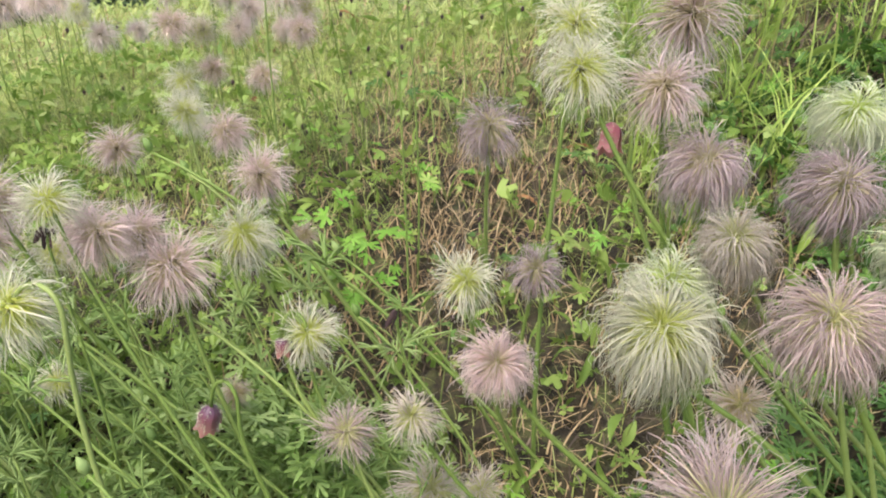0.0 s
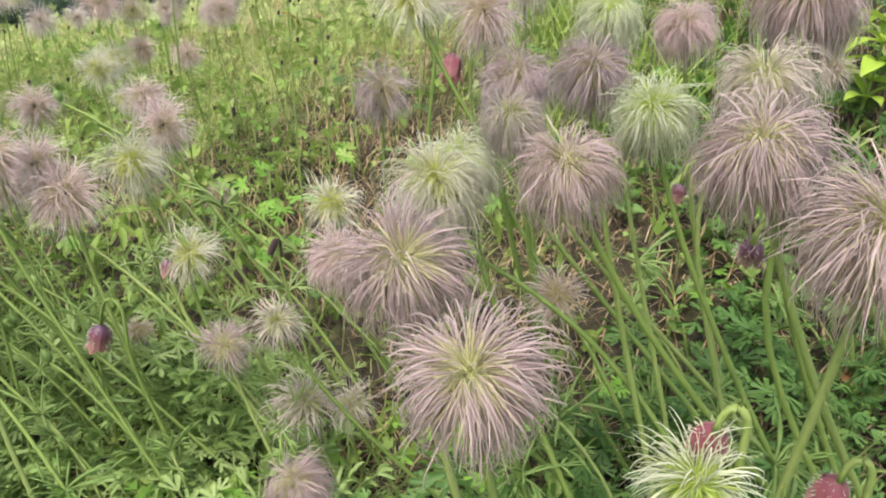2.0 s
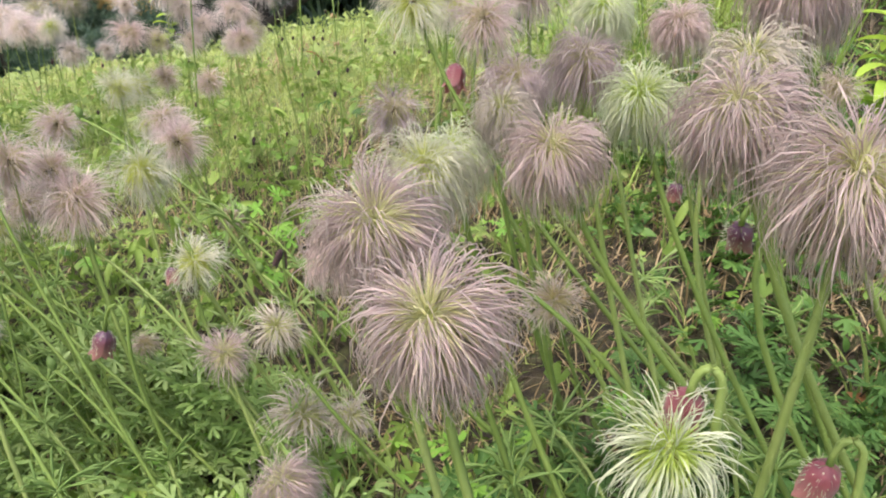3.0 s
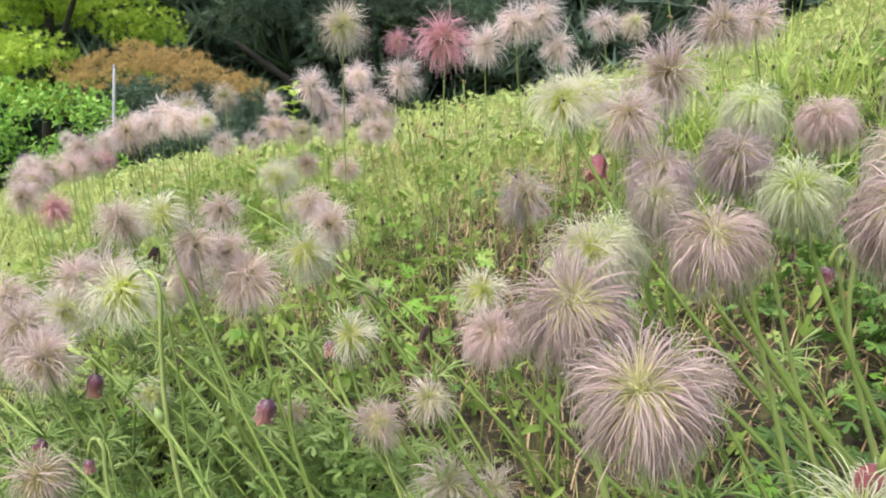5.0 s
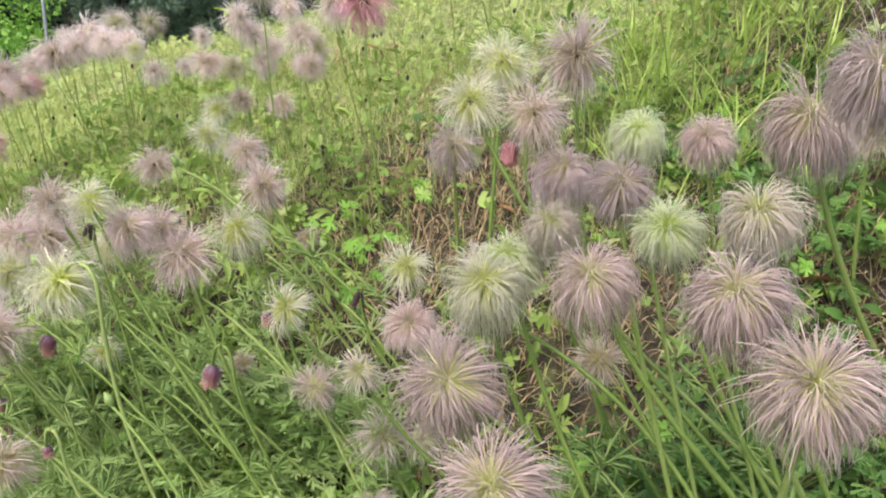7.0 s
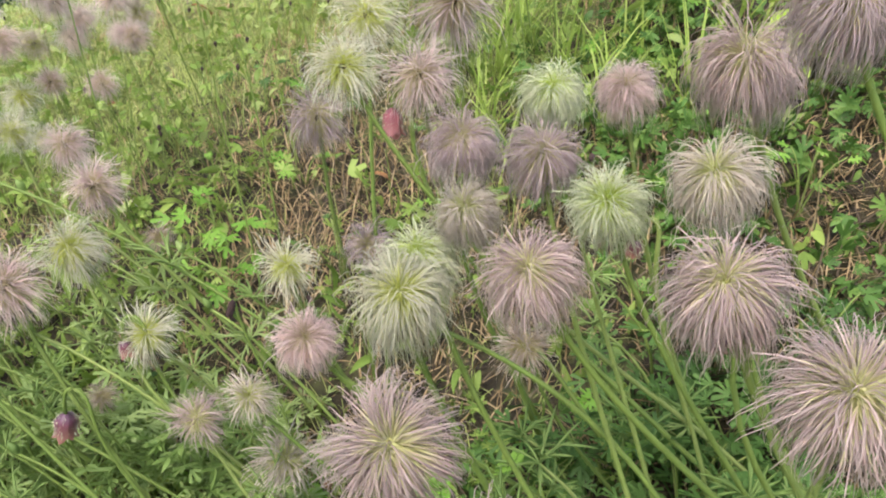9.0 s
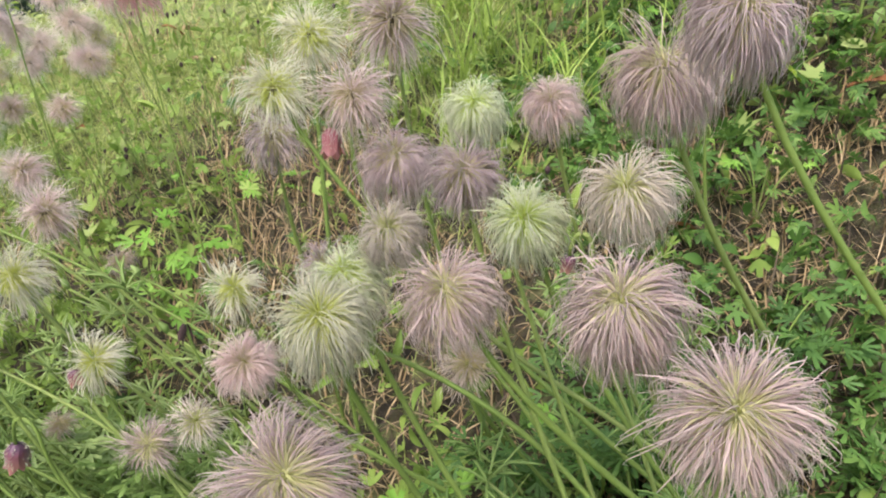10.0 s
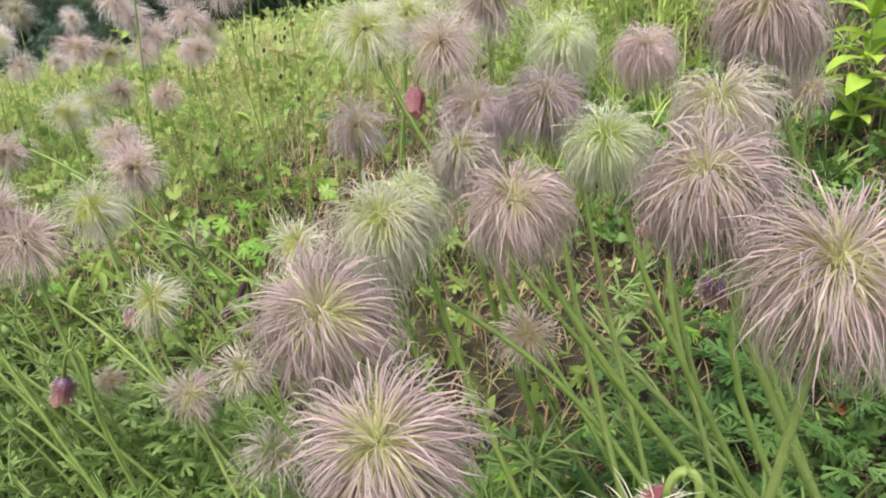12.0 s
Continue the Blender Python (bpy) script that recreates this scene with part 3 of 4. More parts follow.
def parted_leaf(seed, pairs=1, cut=0.55):
    """A compound leaf of cut leaflets on a short midrib, unit length along +y: pairs of side leaflets and one at the tip."""
    r = np.random.default_rng(seed)
    sets = []
    for at, side, size in [(0.12 + 0.34 * k / pairs, sd, 0.50 - 0.06 * k) for k in range(pairs) for sd in (-1, 1)] + [(0.45, 0, 0.52)]:
        tv, tf = fan_leaflet(3, 2, r.uniform(42, 58), cut * r.uniform(0.9, 1.1))
        m = turn_matrices(np.array([-side * r.uniform(0.85, 1.25)]), np.array([r.normal(-0.05, 0.2)]), np.array([r.normal(0, 0.25)]))[0]
        sets.append((np.asarray(tv) * size * r.uniform(0.9, 1.1) @ m.T + (0, at, 0.10 * at), tf))
    rib = [(-0.012, 0, 0), (0.012, 0, 0), (0.008, 0.5, 0.04), (-0.008, 0.5, 0.04)]
    return joined(sets + [(np.array(rib), [(0, 1, 2, 3)])])


def cut_leaf(seed):
    """A flat compound leaf: deeply cut leaflets in pairs along a stalk, unit length along +y, arching."""
    r = np.random.default_rng(seed)
    axis = arc([(0, 0, 0), (r.uniform(-0.08, 0.08), 0.25, 0.42), (r.uniform(-0.1, 0.1), 0.6, 0.62), (r.uniform(-0.15, 0.15), 0.85, r.uniform(0.4, 0.62))], 10)
    sets = [tubes(axis[None], np.linspace(0.010, 0.005, 10), 4)]
    for at, side, size in ((4, -1, 0.30), (4, 1, 0.30), (6, -1, 0.31), (6, 1, 0.31), (8, -1, 0.27), (8, 1, 0.27), (9, 0, 0.36)):
        tv, tf = parted_leaf(seed * 10 + at, 1, 0.74)
        tv = np.asarray(tv) * (size * r.uniform(0.85, 1.15))
        m = turn_matrices(np.array([-side * r.uniform(0.7, 1.2)]), np.array([r.normal(0.05, 0.3)]), np.array([r.normal(0, 0.35)]))[0]
        sets.append((tv @ m.T + axis[at], tf))
    return mesh_from("leaf", *joined(sets))


FERN_MES = [ferny_leaf(0), ferny_leaf(5), ferny_leaf(2), cut_leaf(3), cut_leaf(4)]
LOBED_MES = [mesh_from("leaf", *parted_leaf(*a)) for a in ((1, 1, 0.5), (2, 2, 0.6), (3, 2, 0.5), (4, 1, 0.62))]
OVAL_ME = mesh_from("leaf", *oval_leaf())


def leaf_tuft(x, y, leaves, length, material, lean=35, first=0):
    """A basal tuft of finely cut leaves."""
    z = float(ground_z(x, y))
    root = new("pasqueflower_leaf_tuft", None)
    root.empty_display_size = 0.02
    root.matrix_basis = Matrix.Translation((x, y, z - 0.004))
    tagged(root, "tuft of finely cut grey-green pasqueflower leaves", "plant", "leaf tufts on the bank")
    for i in range(leaves):
        s = length * rng.uniform(0.7, 1.2)
        m = pose(0, 0, 0, 0, 0, i * 360 / leaves + rng.uniform(-25, 25)) @ pose(0, 0, 0, rng.uniform(-10, lean), rng.uniform(-15, 15), 0) @ Matrix.Scale(s, 4)
        piece("leaf", FERN_MES[rng.integers(first, 5)], material, root, m=m)


def stalk_leaf_plant(x, y, z_top, leaves, size, material, label="low plant with bright green toothed lobed leaves", spread=0.03):
    """Lobed leaves, each held flat on its own thin stalk."""
    z = float(ground_z(x, y))
    root = new("lobed_leaf_plant", None)
    root.empty_display_size = 0.02
    root.matrix_basis = Matrix.Translation((x, y, z - 0.003))
    tagged(root, label, "plant", "lobed-leaf plants")
    for i in range(leaves):
        a = i * 2.4 + rng.uniform(-0.4, 0.4)
        d = spread * rng.uniform(0.4, 1.3)
        h = max(0.012, (z_top - z)) * rng.uniform(0.6, 1.05)
        tipp = np.array((d * math.cos(a), d * math.sin(a), h))
        stalk = piece("stalk", stem_mesh([(0, 0, 0), (tipp[0] * 0.3, tipp[1] * 0.3, h * 0.8), tipp], 0.0009, 0.0006, 6), STEM, root)
        s = size * rng.uniform(0.7, 1.2)
        m = Matrix.Translation(tipp) @ pose(0, 0, 0, 0, 0, math.degrees(a) - 90 + rng.uniform(-30, 30)) @ pose(0, 0, 0, rng.uniform(-35, 20), rng.uniform(-25, 25), 0) @ Matrix.Scale(s, 4)
        piece("leaf", LOBED_MES[rng.integers(0, 4)], material, stalk, m=m)


def sapling(x, y, height, leaves, size, material, label):
    """A young leafy shoot: one stalk with pointed leaves all round."""
    z = float(ground_z(x, y))
    root = new("sapling", None)
    root.empty_display_size = 0.02
    root.matrix_basis = Matrix.Translation((x, y, z - 0.004))
    tagged(root, label, "plant", "young leafy shoots")
    path = arc([(0, 0, 0), (0.01, 0, height * 0.5), (-0.02 * height, 0, height)], 10)
    piece("stem", mesh_from("stem", *tubes(path[None], np.linspace(0.0022, 0.001, 10), 6)), STEM, root)
    for i in range(leaves):
        at = path[int(3 + 6 * i / leaves)]
        m = Matrix.Translation(at) @ pose(0, 0, 0, 0, 0, i * 137.5) @ pose(0, 0, 0, rng.uniform(-15, 45), rng.uniform(-15, 15), 0) @ Matrix.Scale(size * rng.uniform(0.7, 1.15), 4)
        piece("leaf", OVAL_ME, material, root, m=m)


# ---- meadow cover ----
def patch(x, y, f, seed):
    """Smooth 0..1 patchiness over the bank."""
    return 0.5 + 0.25 * (np.sin(x * f + seed) * np.cos(y * f * 1.1 + seed * 2) + np.sin((x + y) * f * 0.63 + seed * 3))


def spots(n, x0, x1, y0, y1, keep=None):
    x, y = rng.uniform(x0, x1, n), rng.uniform(y0, y1, n)
    if keep is not None:
        k = rng.random(n) < keep(x, y)
        x, y = x[k], y[k]
    return x, y


def cover(name, label, category, material, sets):
    v, f = joined(sets)
    tagged(piece(name, mesh_from(name, v, f), material), label, category, kind="stuff")


def grass_set(x, y, length, width, tilt, curves=(0.25, 0.55, 0.9), lift=0.0):
    sets = []
    which = rng.integers(0, len(curves), len(x))
    for c, curve in enumerate(curves):
        k = which == c
        n = int(k.sum())
        if not n:
            continue
        ln = rng.uniform(*length, n)
        size = np.stack([np.full(n, width) * rng.uniform(0.7, 1.3, n), ln, ln], -1)
        turns = turn_matrices(rng.uniform(0, 6.283, n), -rng.uniform(0, tilt, n))
        z = ground_z(x[k], y[k]) - 0.003 + lift * rng.random(n)
        sets.append(strewn(grass_blade(curve), np.stack([x[k], y[k], z], -1), turns, size))
    return sets


def leaf_set(template, x, y, size, height, tilt=0.6):
    n = len(x)
    turns = turn_matrices(rng.uniform(0, 6.283, n), rng.normal(0, tilt, n), rng.normal(0, tilt * 0.7, n))
    z = ground_z(x, y) + rng.uniform(*height, n)
    return strewn(template, np.stack([x, y, z], -1), turns, rng.uniform(*size, n))


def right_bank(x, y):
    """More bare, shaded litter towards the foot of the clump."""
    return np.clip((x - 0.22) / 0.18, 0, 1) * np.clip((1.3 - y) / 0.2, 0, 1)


def litter_gap(x, y):
    """An open patch of litter on the bank beside the clump."""
    return np.exp(-(((x - 0.53) / 0.10) ** 2 + ((y - 0.62) / 0.10) ** 2))


def bare(x, y):
    """Patches of dry litter."""
    d = 1.1 * np.exp(-(((x - 0.01) / 0.08) ** 2 + ((y - 0.68) / 0.11) ** 2)) + 0.8 * np.exp(-(((x - 0.10) / 0.09) ** 2 + ((y - 0.79) / 0.08) ** 2)) + np.exp(-(((x - 0.05) / 0.10) ** 2 + ((y - 0.85) / 0.06) ** 2)) * 0.8
    d += 0.4 * np.exp(-(((x - 0.52) / 0.16) ** 2 + ((y - 0.66) / 0.12) ** 2)) + 0.6 * np.exp(-(((x + 0.3) / 0.12) ** 2 + ((y - 0.75) / 0.08) ** 2))
    return np.clip(d + 0.5 * (patch(x, y, 9, 1.0) > 0.68), 0, 1)


def build_cover():
    xa, ya = spots(78000, -0.8, 1.0, 0.12, 1.25, lambda x, y: (0.3 + 0.6 * patch(x, y, 8, 0.3)) * (1 - 0.85 * bare(x, y)) * (1 - 0.95 * right_bank(x, y)) * (0.42 + 0.68 * np.clip((y - 0.6 + 0.3 * np.clip(-x - 0.15, 0, 0.8)) / 0.35, 0, 1)))
    xb, yb = spots(58000, -2.2, 2.0, 1.1, 2.7, lambda x, y: 0.55 + 0.45 * patch(x, y, 4, 0.9))
    xc, yc = spots(16000, -1.6, -0.78, 0.4, 1.15)
    xd, yd = spots(9000, 0.95, 1.6, 0.3, 1.2)
    xc, yc = np.concatenate([xc, xd]), np.concatenate([yc, yd])
    xo, yo = spots(24000, -3.0, 2.8, -1.6, 3.0, lambda x, y: np.clip((((x - 0.1) / 0.95) ** 2 + ((y - 0.75) / 0.8) ** 2 - 0.75) / 0.5, 0, 1) * (0.4 + 0.6 * patch(x, y, 3, 0.2)) * np.clip(2.0 - ((x / 2.2) ** 2 + ((y - 0.7) / 1.8) ** 2) * 1.2, 0, 1))
    cover("grass", "short bright green meadow grass", "grass", GRASS, grass_set(xa, ya, (0.02, 0.065), 0.0012, 0.9) + grass_set(xb, yb, (0.022, 0.06), 0.0021, 1.0) + grass_set(xc, yc, (0.02, 0.06), 0.002, 1.0) + grass_set(xo, yo, (0.03, 0.08), 0.0035, 1.0))
    xs, ys = spots(46000, -0.8, 1.0, 0.12, 1.25, lambda x, y: 0.06 + 0.94 * bare(x, y) + 0.25 * right_bank(x, y) + 0.5 * litter_gap(x, y))
    xt, yt = spots(16000, -2.2, 2.0, 1.15, 2.7, lambda x, y: 0.12 + 0.88 * np.clip((patch(x, y, 5, 2.0) - 0.5) / 0.12, 0, 1))
    cover("dry_grass", "matted dry straw between the plants", "grass", STRAW, grass_set(xs, ys, (0.018, 0.055), 0.0015, 1.5, (0.2, 0.6), 0.012) + grass_set(xt, yt, (0.025, 0.055), 0.0022, 1.3))
    xl, yl = spots(24000, -0.8, 1.0, 0.12, 1.25, lambda x, y: (0.25 + 0.75 * patch(x, y, 11, 1.7)) * (1 - 0.92 * bare(x, y)) * (1 - 0.8 * right_bank(x, y)) * (1 - 0.5 * np.clip((y - 0.75) / 0.3, 0, 1)))
    xm, ym = spots(13000, -2.0, 1.8, 0.7, 2.6, lambda x, y: (0.25 + 0.75 * patch(x, y, 6, 2.6)) * (1 - 0.9 * bare(x, y)))
    n = len(xl) // 5
    sets = [leaf_set(parted_leaf(21, 1, 0.6), xl[:n], yl[:n], (0.012, 0.032), (0.004, 0.055), 0.8),
            leaf_set(fan_leaflet(3, 2, 60, 0.45), xl[n:2 * n], yl[n:2 * n], (0.008, 0.026), (0.004, 0.05), 0.9),
            leaf_set(oval_leaf(0.24), xl[2 * n:3 * n], yl[2 * n:3 * n], (0.012, 0.040), (0.004, 0.045), 1.0),
            leaf_set(clover_leaf(), xl[3 * n:4 * n], yl[3 * n:4 * n], (0.005, 0.012), (0.004, 0.03)),
            leaf_set(oval_leaf(0.42), xl[4 * n:], yl[4 * n:], (0.008, 0.024), (0.003, 0.03), 0.8)]
    cover("meadow_herbs", "fresh light green leaves among the meadow grass", "plants", MEADOW_LEAF, [
        leaf_set(fan_leaflet(3, 1, 62, 0.4), xm[::2], ym[::2], (0.012, 0.028), (0.008, 0.045)),
        leaf_set(oval_leaf(0.42), xm[1::2], ym[1::2], (0.010, 0.026), (0.008, 0.045), 0.8)])
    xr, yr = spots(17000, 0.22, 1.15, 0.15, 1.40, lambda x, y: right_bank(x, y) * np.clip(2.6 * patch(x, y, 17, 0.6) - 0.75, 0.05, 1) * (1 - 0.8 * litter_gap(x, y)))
    k = len(xr) // 2
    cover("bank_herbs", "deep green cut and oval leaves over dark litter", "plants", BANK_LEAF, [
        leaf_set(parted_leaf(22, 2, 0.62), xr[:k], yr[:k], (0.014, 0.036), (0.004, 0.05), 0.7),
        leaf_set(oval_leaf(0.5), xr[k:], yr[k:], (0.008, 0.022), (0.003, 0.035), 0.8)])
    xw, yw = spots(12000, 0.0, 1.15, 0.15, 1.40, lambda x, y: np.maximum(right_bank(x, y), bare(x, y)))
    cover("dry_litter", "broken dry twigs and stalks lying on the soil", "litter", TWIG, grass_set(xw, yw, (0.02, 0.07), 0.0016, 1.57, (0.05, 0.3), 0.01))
    cover("herbs", "carpet of small cut, oval and clover leaves", "plants", HERB, sets)


build_cover()

# ---- flowers near and far ----
seed_head(0.229, 0.298, 0.510, 0.0306, "g", whorl=0.4)
seed_head(0.231, 0.332, 0.514, 0.0265, "b")
seed_head(0.283, 0.298, 0.528, 0.0294, "m")
seed_head(0.312, 0.321, 0.553, 0.0255, "b", whorl=0.4)
seed_head(0.246, 0.204, 0.511, 0.0293, "m")
seed_head(0.278, 0.165, 0.501, 0.0293, "m")
seed_head(0.283, 0.346, 0.563, 0.0250, "v")
seed_head(0.239, 0.412, 0.545, 0.0279, "v")
seed_head(0.251, 0.337, 0.537, 0.0228, "c")
seed_head(0.172, 0.415, 0.581, 0.0245, "g", star=True)
seed_head(0.212, 0.425, 0.577, 0.0271, "p", star=True)
seed_head(0.285, 0.369, 0.588, 0.0218, "b")
seed_head(0.320, 0.391, 0.586, 0.0211, "p")
seed_head(0.088, 0.627, 0.490, 0.0333, "v", star=True)
seed_head(0.032, 0.416, 0.392, 0.0252, "g", hook=0.018, sparse=True)
seed_head(0.113, 0.390, 0.372, 0.0224, "c", sparse=True)
seed_head(0.068, 0.403, 0.336, 0.0237, "m", sparse=True)
seed_head(0.161, 0.365, 0.437, 0.0258, "p")
seed_head(0.123, 0.442, 0.440, 0.0245, "g", sparse=True)
seed_head(-0.019, 0.424, 0.446, 0.0280, "g")
seed_head(-0.067, 0.529, 0.447, 0.0293, "p")
seed_head(-0.061, 0.409, 0.419, 0.0323, "p")
seed_head(-0.151, 0.618, 0.446, 0.0279, "p", far=True)
seed_head(-0.144, 0.548, 0.48, 0.0217, "g")
seed_head(-0.271, 0.711, 0.515, 0.0260, "p", far=True)
seed_head(-0.18, 0.736, 0.474, 0.0222, "p", far=True)
seed_head(-0.14, 0.738, 0.526, 0.0216, "p", far=True)
seed_head(-0.174, 0.385, 0.450, 0.0265, "p")
seed_head(-0.108, 0.363, 0.470, 0.0225, "g", sparse=True)
seed_head(0.151, 0.551, 0.588, 0.0297, "g", star=True)
seed_head(0.284, 0.394, 0.431, 0.0214, "n")
seed_head(0.345, 0.245, 0.558, 0.0299, "m")
seed_head(0.373, 0.205, 0.549, 0.0300, "m", lean=0.12)
seed_head(0.378, 0.297, 0.641, 0.0272, "v")
seed_head(0.367, 0.366, 0.607, 0.0319, "m")
seed_head(0.350, 0.309, 0.573, 0.0255, "c")
seed_head(0.124, 0.415, 0.298, 0.0302, "c", sparse=True)
seed_head(0.156, 0.425, 0.301, 0.0219, "c", sparse=True)
seed_head(0.219, 0.503, 0.607, 0.0348, "p", star=True)
seed_head(0.344, 0.192, 0.468, 0.0225, "b", sparse=True)
seed_head(0.435, 0.603, 0.563, 0.0214, "n")
seed_head(-0.085, 0.556, 0.628, 0.0271, "c", far=True)
seed_head(0.025, 0.546, 0.622, 0.0323, "k", far=True)
seed_head(-0.159, 0.801, 0.633, 0.0221, "k", far=True)
seed_head(-0.248, 0.747, 0.567, 0.0264, "w", far=True)
seed_head(-0.429, 0.796, 0.539, 0.0271, "c", far=True)
seed_head(-0.223, 0.758, 0.515, 0.0221, "w", far=True)
seed_head(-0.150, 0.805, 0.590, 0.0309, "w", far=True)
seed_head(-0.185, 0.785, 0.554, 0.0279, "w", far=True)
seed_head(-0.232, 0.756, 0.551, 0.0250, "w", far=True)
seed_head(-0.059, 0.845, 0.639, 0.0324, "w", far=True)
seed_head(0.028, 0.874, 0.643, 0.0295, "w", far=True)
seed_head(-0.025, 0.856, 0.670, 0.0331, "w", far=True)
seed_head(0.004, 0.865, 0.679, 0.0331, "w", far=True)
seed_head(0.078, 0.884, 0.677, 0.0279, "w", far=True)
seed_head(0.113, 0.891, 0.681, 0.0250, "c", far=True)
seed_head(0.216, 0.849, 0.681, 0.0418, "p", far=True)
seed_head(0.248, 0.904, 0.694, 0.0369, "p", far=True)
seed_head(-0.626, 0.880, 0.497, 0.0381, "w", far=True)
seed_head(-0.607, 0.916, 0.508, 0.0344, "c", far=True)
seed_head(-0.425, 0.791, 0.474, 0.0271, "w", far=True)
seed_head(-0.671, 0.846, 0.462, 0.0385, "p", far=True)
seed_head(-0.730, 0.854, 0.438, 0.0295, "w", far=True)
seed_head(-0.765, 0.834, 0.423, 0.0334, "p", far=True)
seed_head(-0.774, 0.808, 0.400, 0.0308, "c", far=True)
seed_head(-1.020, 1.011, 0.406, 0.0208, "w", far=True)
seed_head(-0.639, 0.863, 0.474, 0.0341, "w", far=True)
seed_head(-0.444, 0.779, 0.503, 0.0204, "g", far=True)
seed_head(-0.702, 0.807, 0.410, 0.0296, "p", far=True)
seed_head(-0.637, 0.686, 0.355, 0.0352, "k", far=True)
seed_head(-0.732, 0.724, 0.379, 0.0335, "p", far=True)
seed_head(-0.732, 0.794, 0.398, 0.0299, "p", far=True)
seed_head(-0.705, 0.684, 0.362, 0.0325, "p", far=True)
seed_head(-0.781, 0.782, 0.388, 0.0307, "p", far=True)
seed_head(-0.918, 0.851, 0.377, 0.0234, "w", far=True)
seed_head(-0.801, 0.752, 0.370, 0.0307, "p", far=True)
seed_head(-0.264, 0.721, 0.457, 0.0263, "g", far=True)
seed_head(-0.242, 0.739, 0.470, 0.0214, "p", far=True)
seed_head(-0.209, 0.545, 0.437, 0.0265, "p", far=True)
seed_head(-0.090, 0.380, 0.447, 0.0262, "p", far=True)
seed_head(-0.085, 0.410, 0.437, 0.0245, "p", far=True)
seed_head(-0.071, 0.62, 0.361, 0.0177, "n", sparse=True)
seed_head(-0.110, 0.330, 0.416, 0.0345, "g", hook=-0.036)
seed_head(-0.341, 0.481, 0.349, 0.0367, "p", far=True)
seed_head(-0.279, 0.539, 0.326, 0.0265, "g", far=True)
seed_head(-0.27, 0.367, 0.343, 0.0380, "p")
seed_head(-0.216, 0.345, 0.333, 0.0355, "p")
seed_head(-0.419, 0.459, 0.317, 0.0344, "p", far=True)
seed_head(-0.186, 0.431, 0.279, 0.0204, "g", hook=-0.016, sparse=True)
seed_head(-0.092, 0.249, 0.311, 0.0282, "n")
seed_head(-0.055, 0.474, 0.283, 0.0156, "n")
seed_head(-0.181, 0.783, 0.519, 0.0191, "w", far=True)
seed_head(-0.283, 0.721, 0.544, 0.0161, "w", far=True)
seed_head(-0.393, 0.819, 0.482, 0.0187, "w", far=True)
seed_head(-0.837, 0.796, 0.379, 0.0295, "p", far=True)
seed_head(-0.768, 0.787, 0.385, 0.0281, "c", far=True)
seed_head(-0.768, 0.834, 0.408, 0.0287, "p", far=True)
seed_head(-0.705, 0.827, 0.412, 0.0276, "k", far=True)
seed_head(-0.760, 0.903, 0.443, 0.0263, "w", far=True)
seed_head(-0.761, 0.958, 0.467, 0.0269, "w", far=True)
seed_head(-0.695, 0.951, 0.473, 0.0259, "w", far=True)
seed_head(-0.686, 0.999, 0.499, 0.0264, "w", far=True)
seed_head(-0.288, 0.473, 0.364, 0.0382, "p", far=True)
seed_head(-0.253, 0.549, 0.354, 0.0325, "p", far=True)
seed_head(-0.312, 0.442, 0.329, 0.0337, "g", far=True)
seed_head(-0.3, 0.378, 0.314, 0.0334, "p")
seed_head(-0.252, 0.720, 0.414, 0.0197, "g", far=True)
seed_head(-0.252, 0.738, 0.510, 0.0205, "c", far=True)
seed_head(-0.213, 0.767, 0.535, 0.0221, "w", far=True)
seed_head(-0.199, 0.778, 0.586, 0.0250, "w", far=True)
seed_head(-0.164, 0.795, 0.538, 0.0205, "c", far=True)
seed_head(-0.551, 0.881, 0.492, 0.0328, "w", far=True)
seed_head(-0.584, 0.866, 0.489, 0.0351, "w", far=True)

seed_head(0.153, 0.541, 0.413, 0.0255, "v")
seed_head(0.174, 0.296, 0.333, 0.0245, "m")

nodding_flower(-0.025, 0.394, 0.333, 1.12, hook=0.022)
nodding_flower(-0.238, 0.416, 0.291, 1.15, hook=0.02)
nodding_flower(-0.132, 0.457, 0.237, 0.75, tip=70, hook=0.012, closed=True)
nodding_flower(0.190, 0.458, 0.549, 0.95, tip=-20, hook=0.012, colour=PETAL_RED)
nodding_flower(0.346, 0.197, 0.484, 0.85, tip=35, hook=0.009, side=1, colour=PETAL_RED)
nodding_flower(0.358, 0.285, 0.516, 0.75, tip=45, hook=0.008)
nodding_flower(0.396, 0.235, 0.455, 0.85, tip=25, hook=0.010, side=1, colour=PETAL_RED)
nodding_flower(-0.062, 0.26, 0.33, 0.75, hook=0.016, closed=True)
nodding_flower(-0.251, 0.366, 0.243, 1.0, hook=0.018)
nodding_flower(0.335, 0.38, 0.512, 0.85, tip=20, hook=0.012, closed=True)
nodding_flower(0.014, 0.415, 0.385, 0.7, hook=0.02)


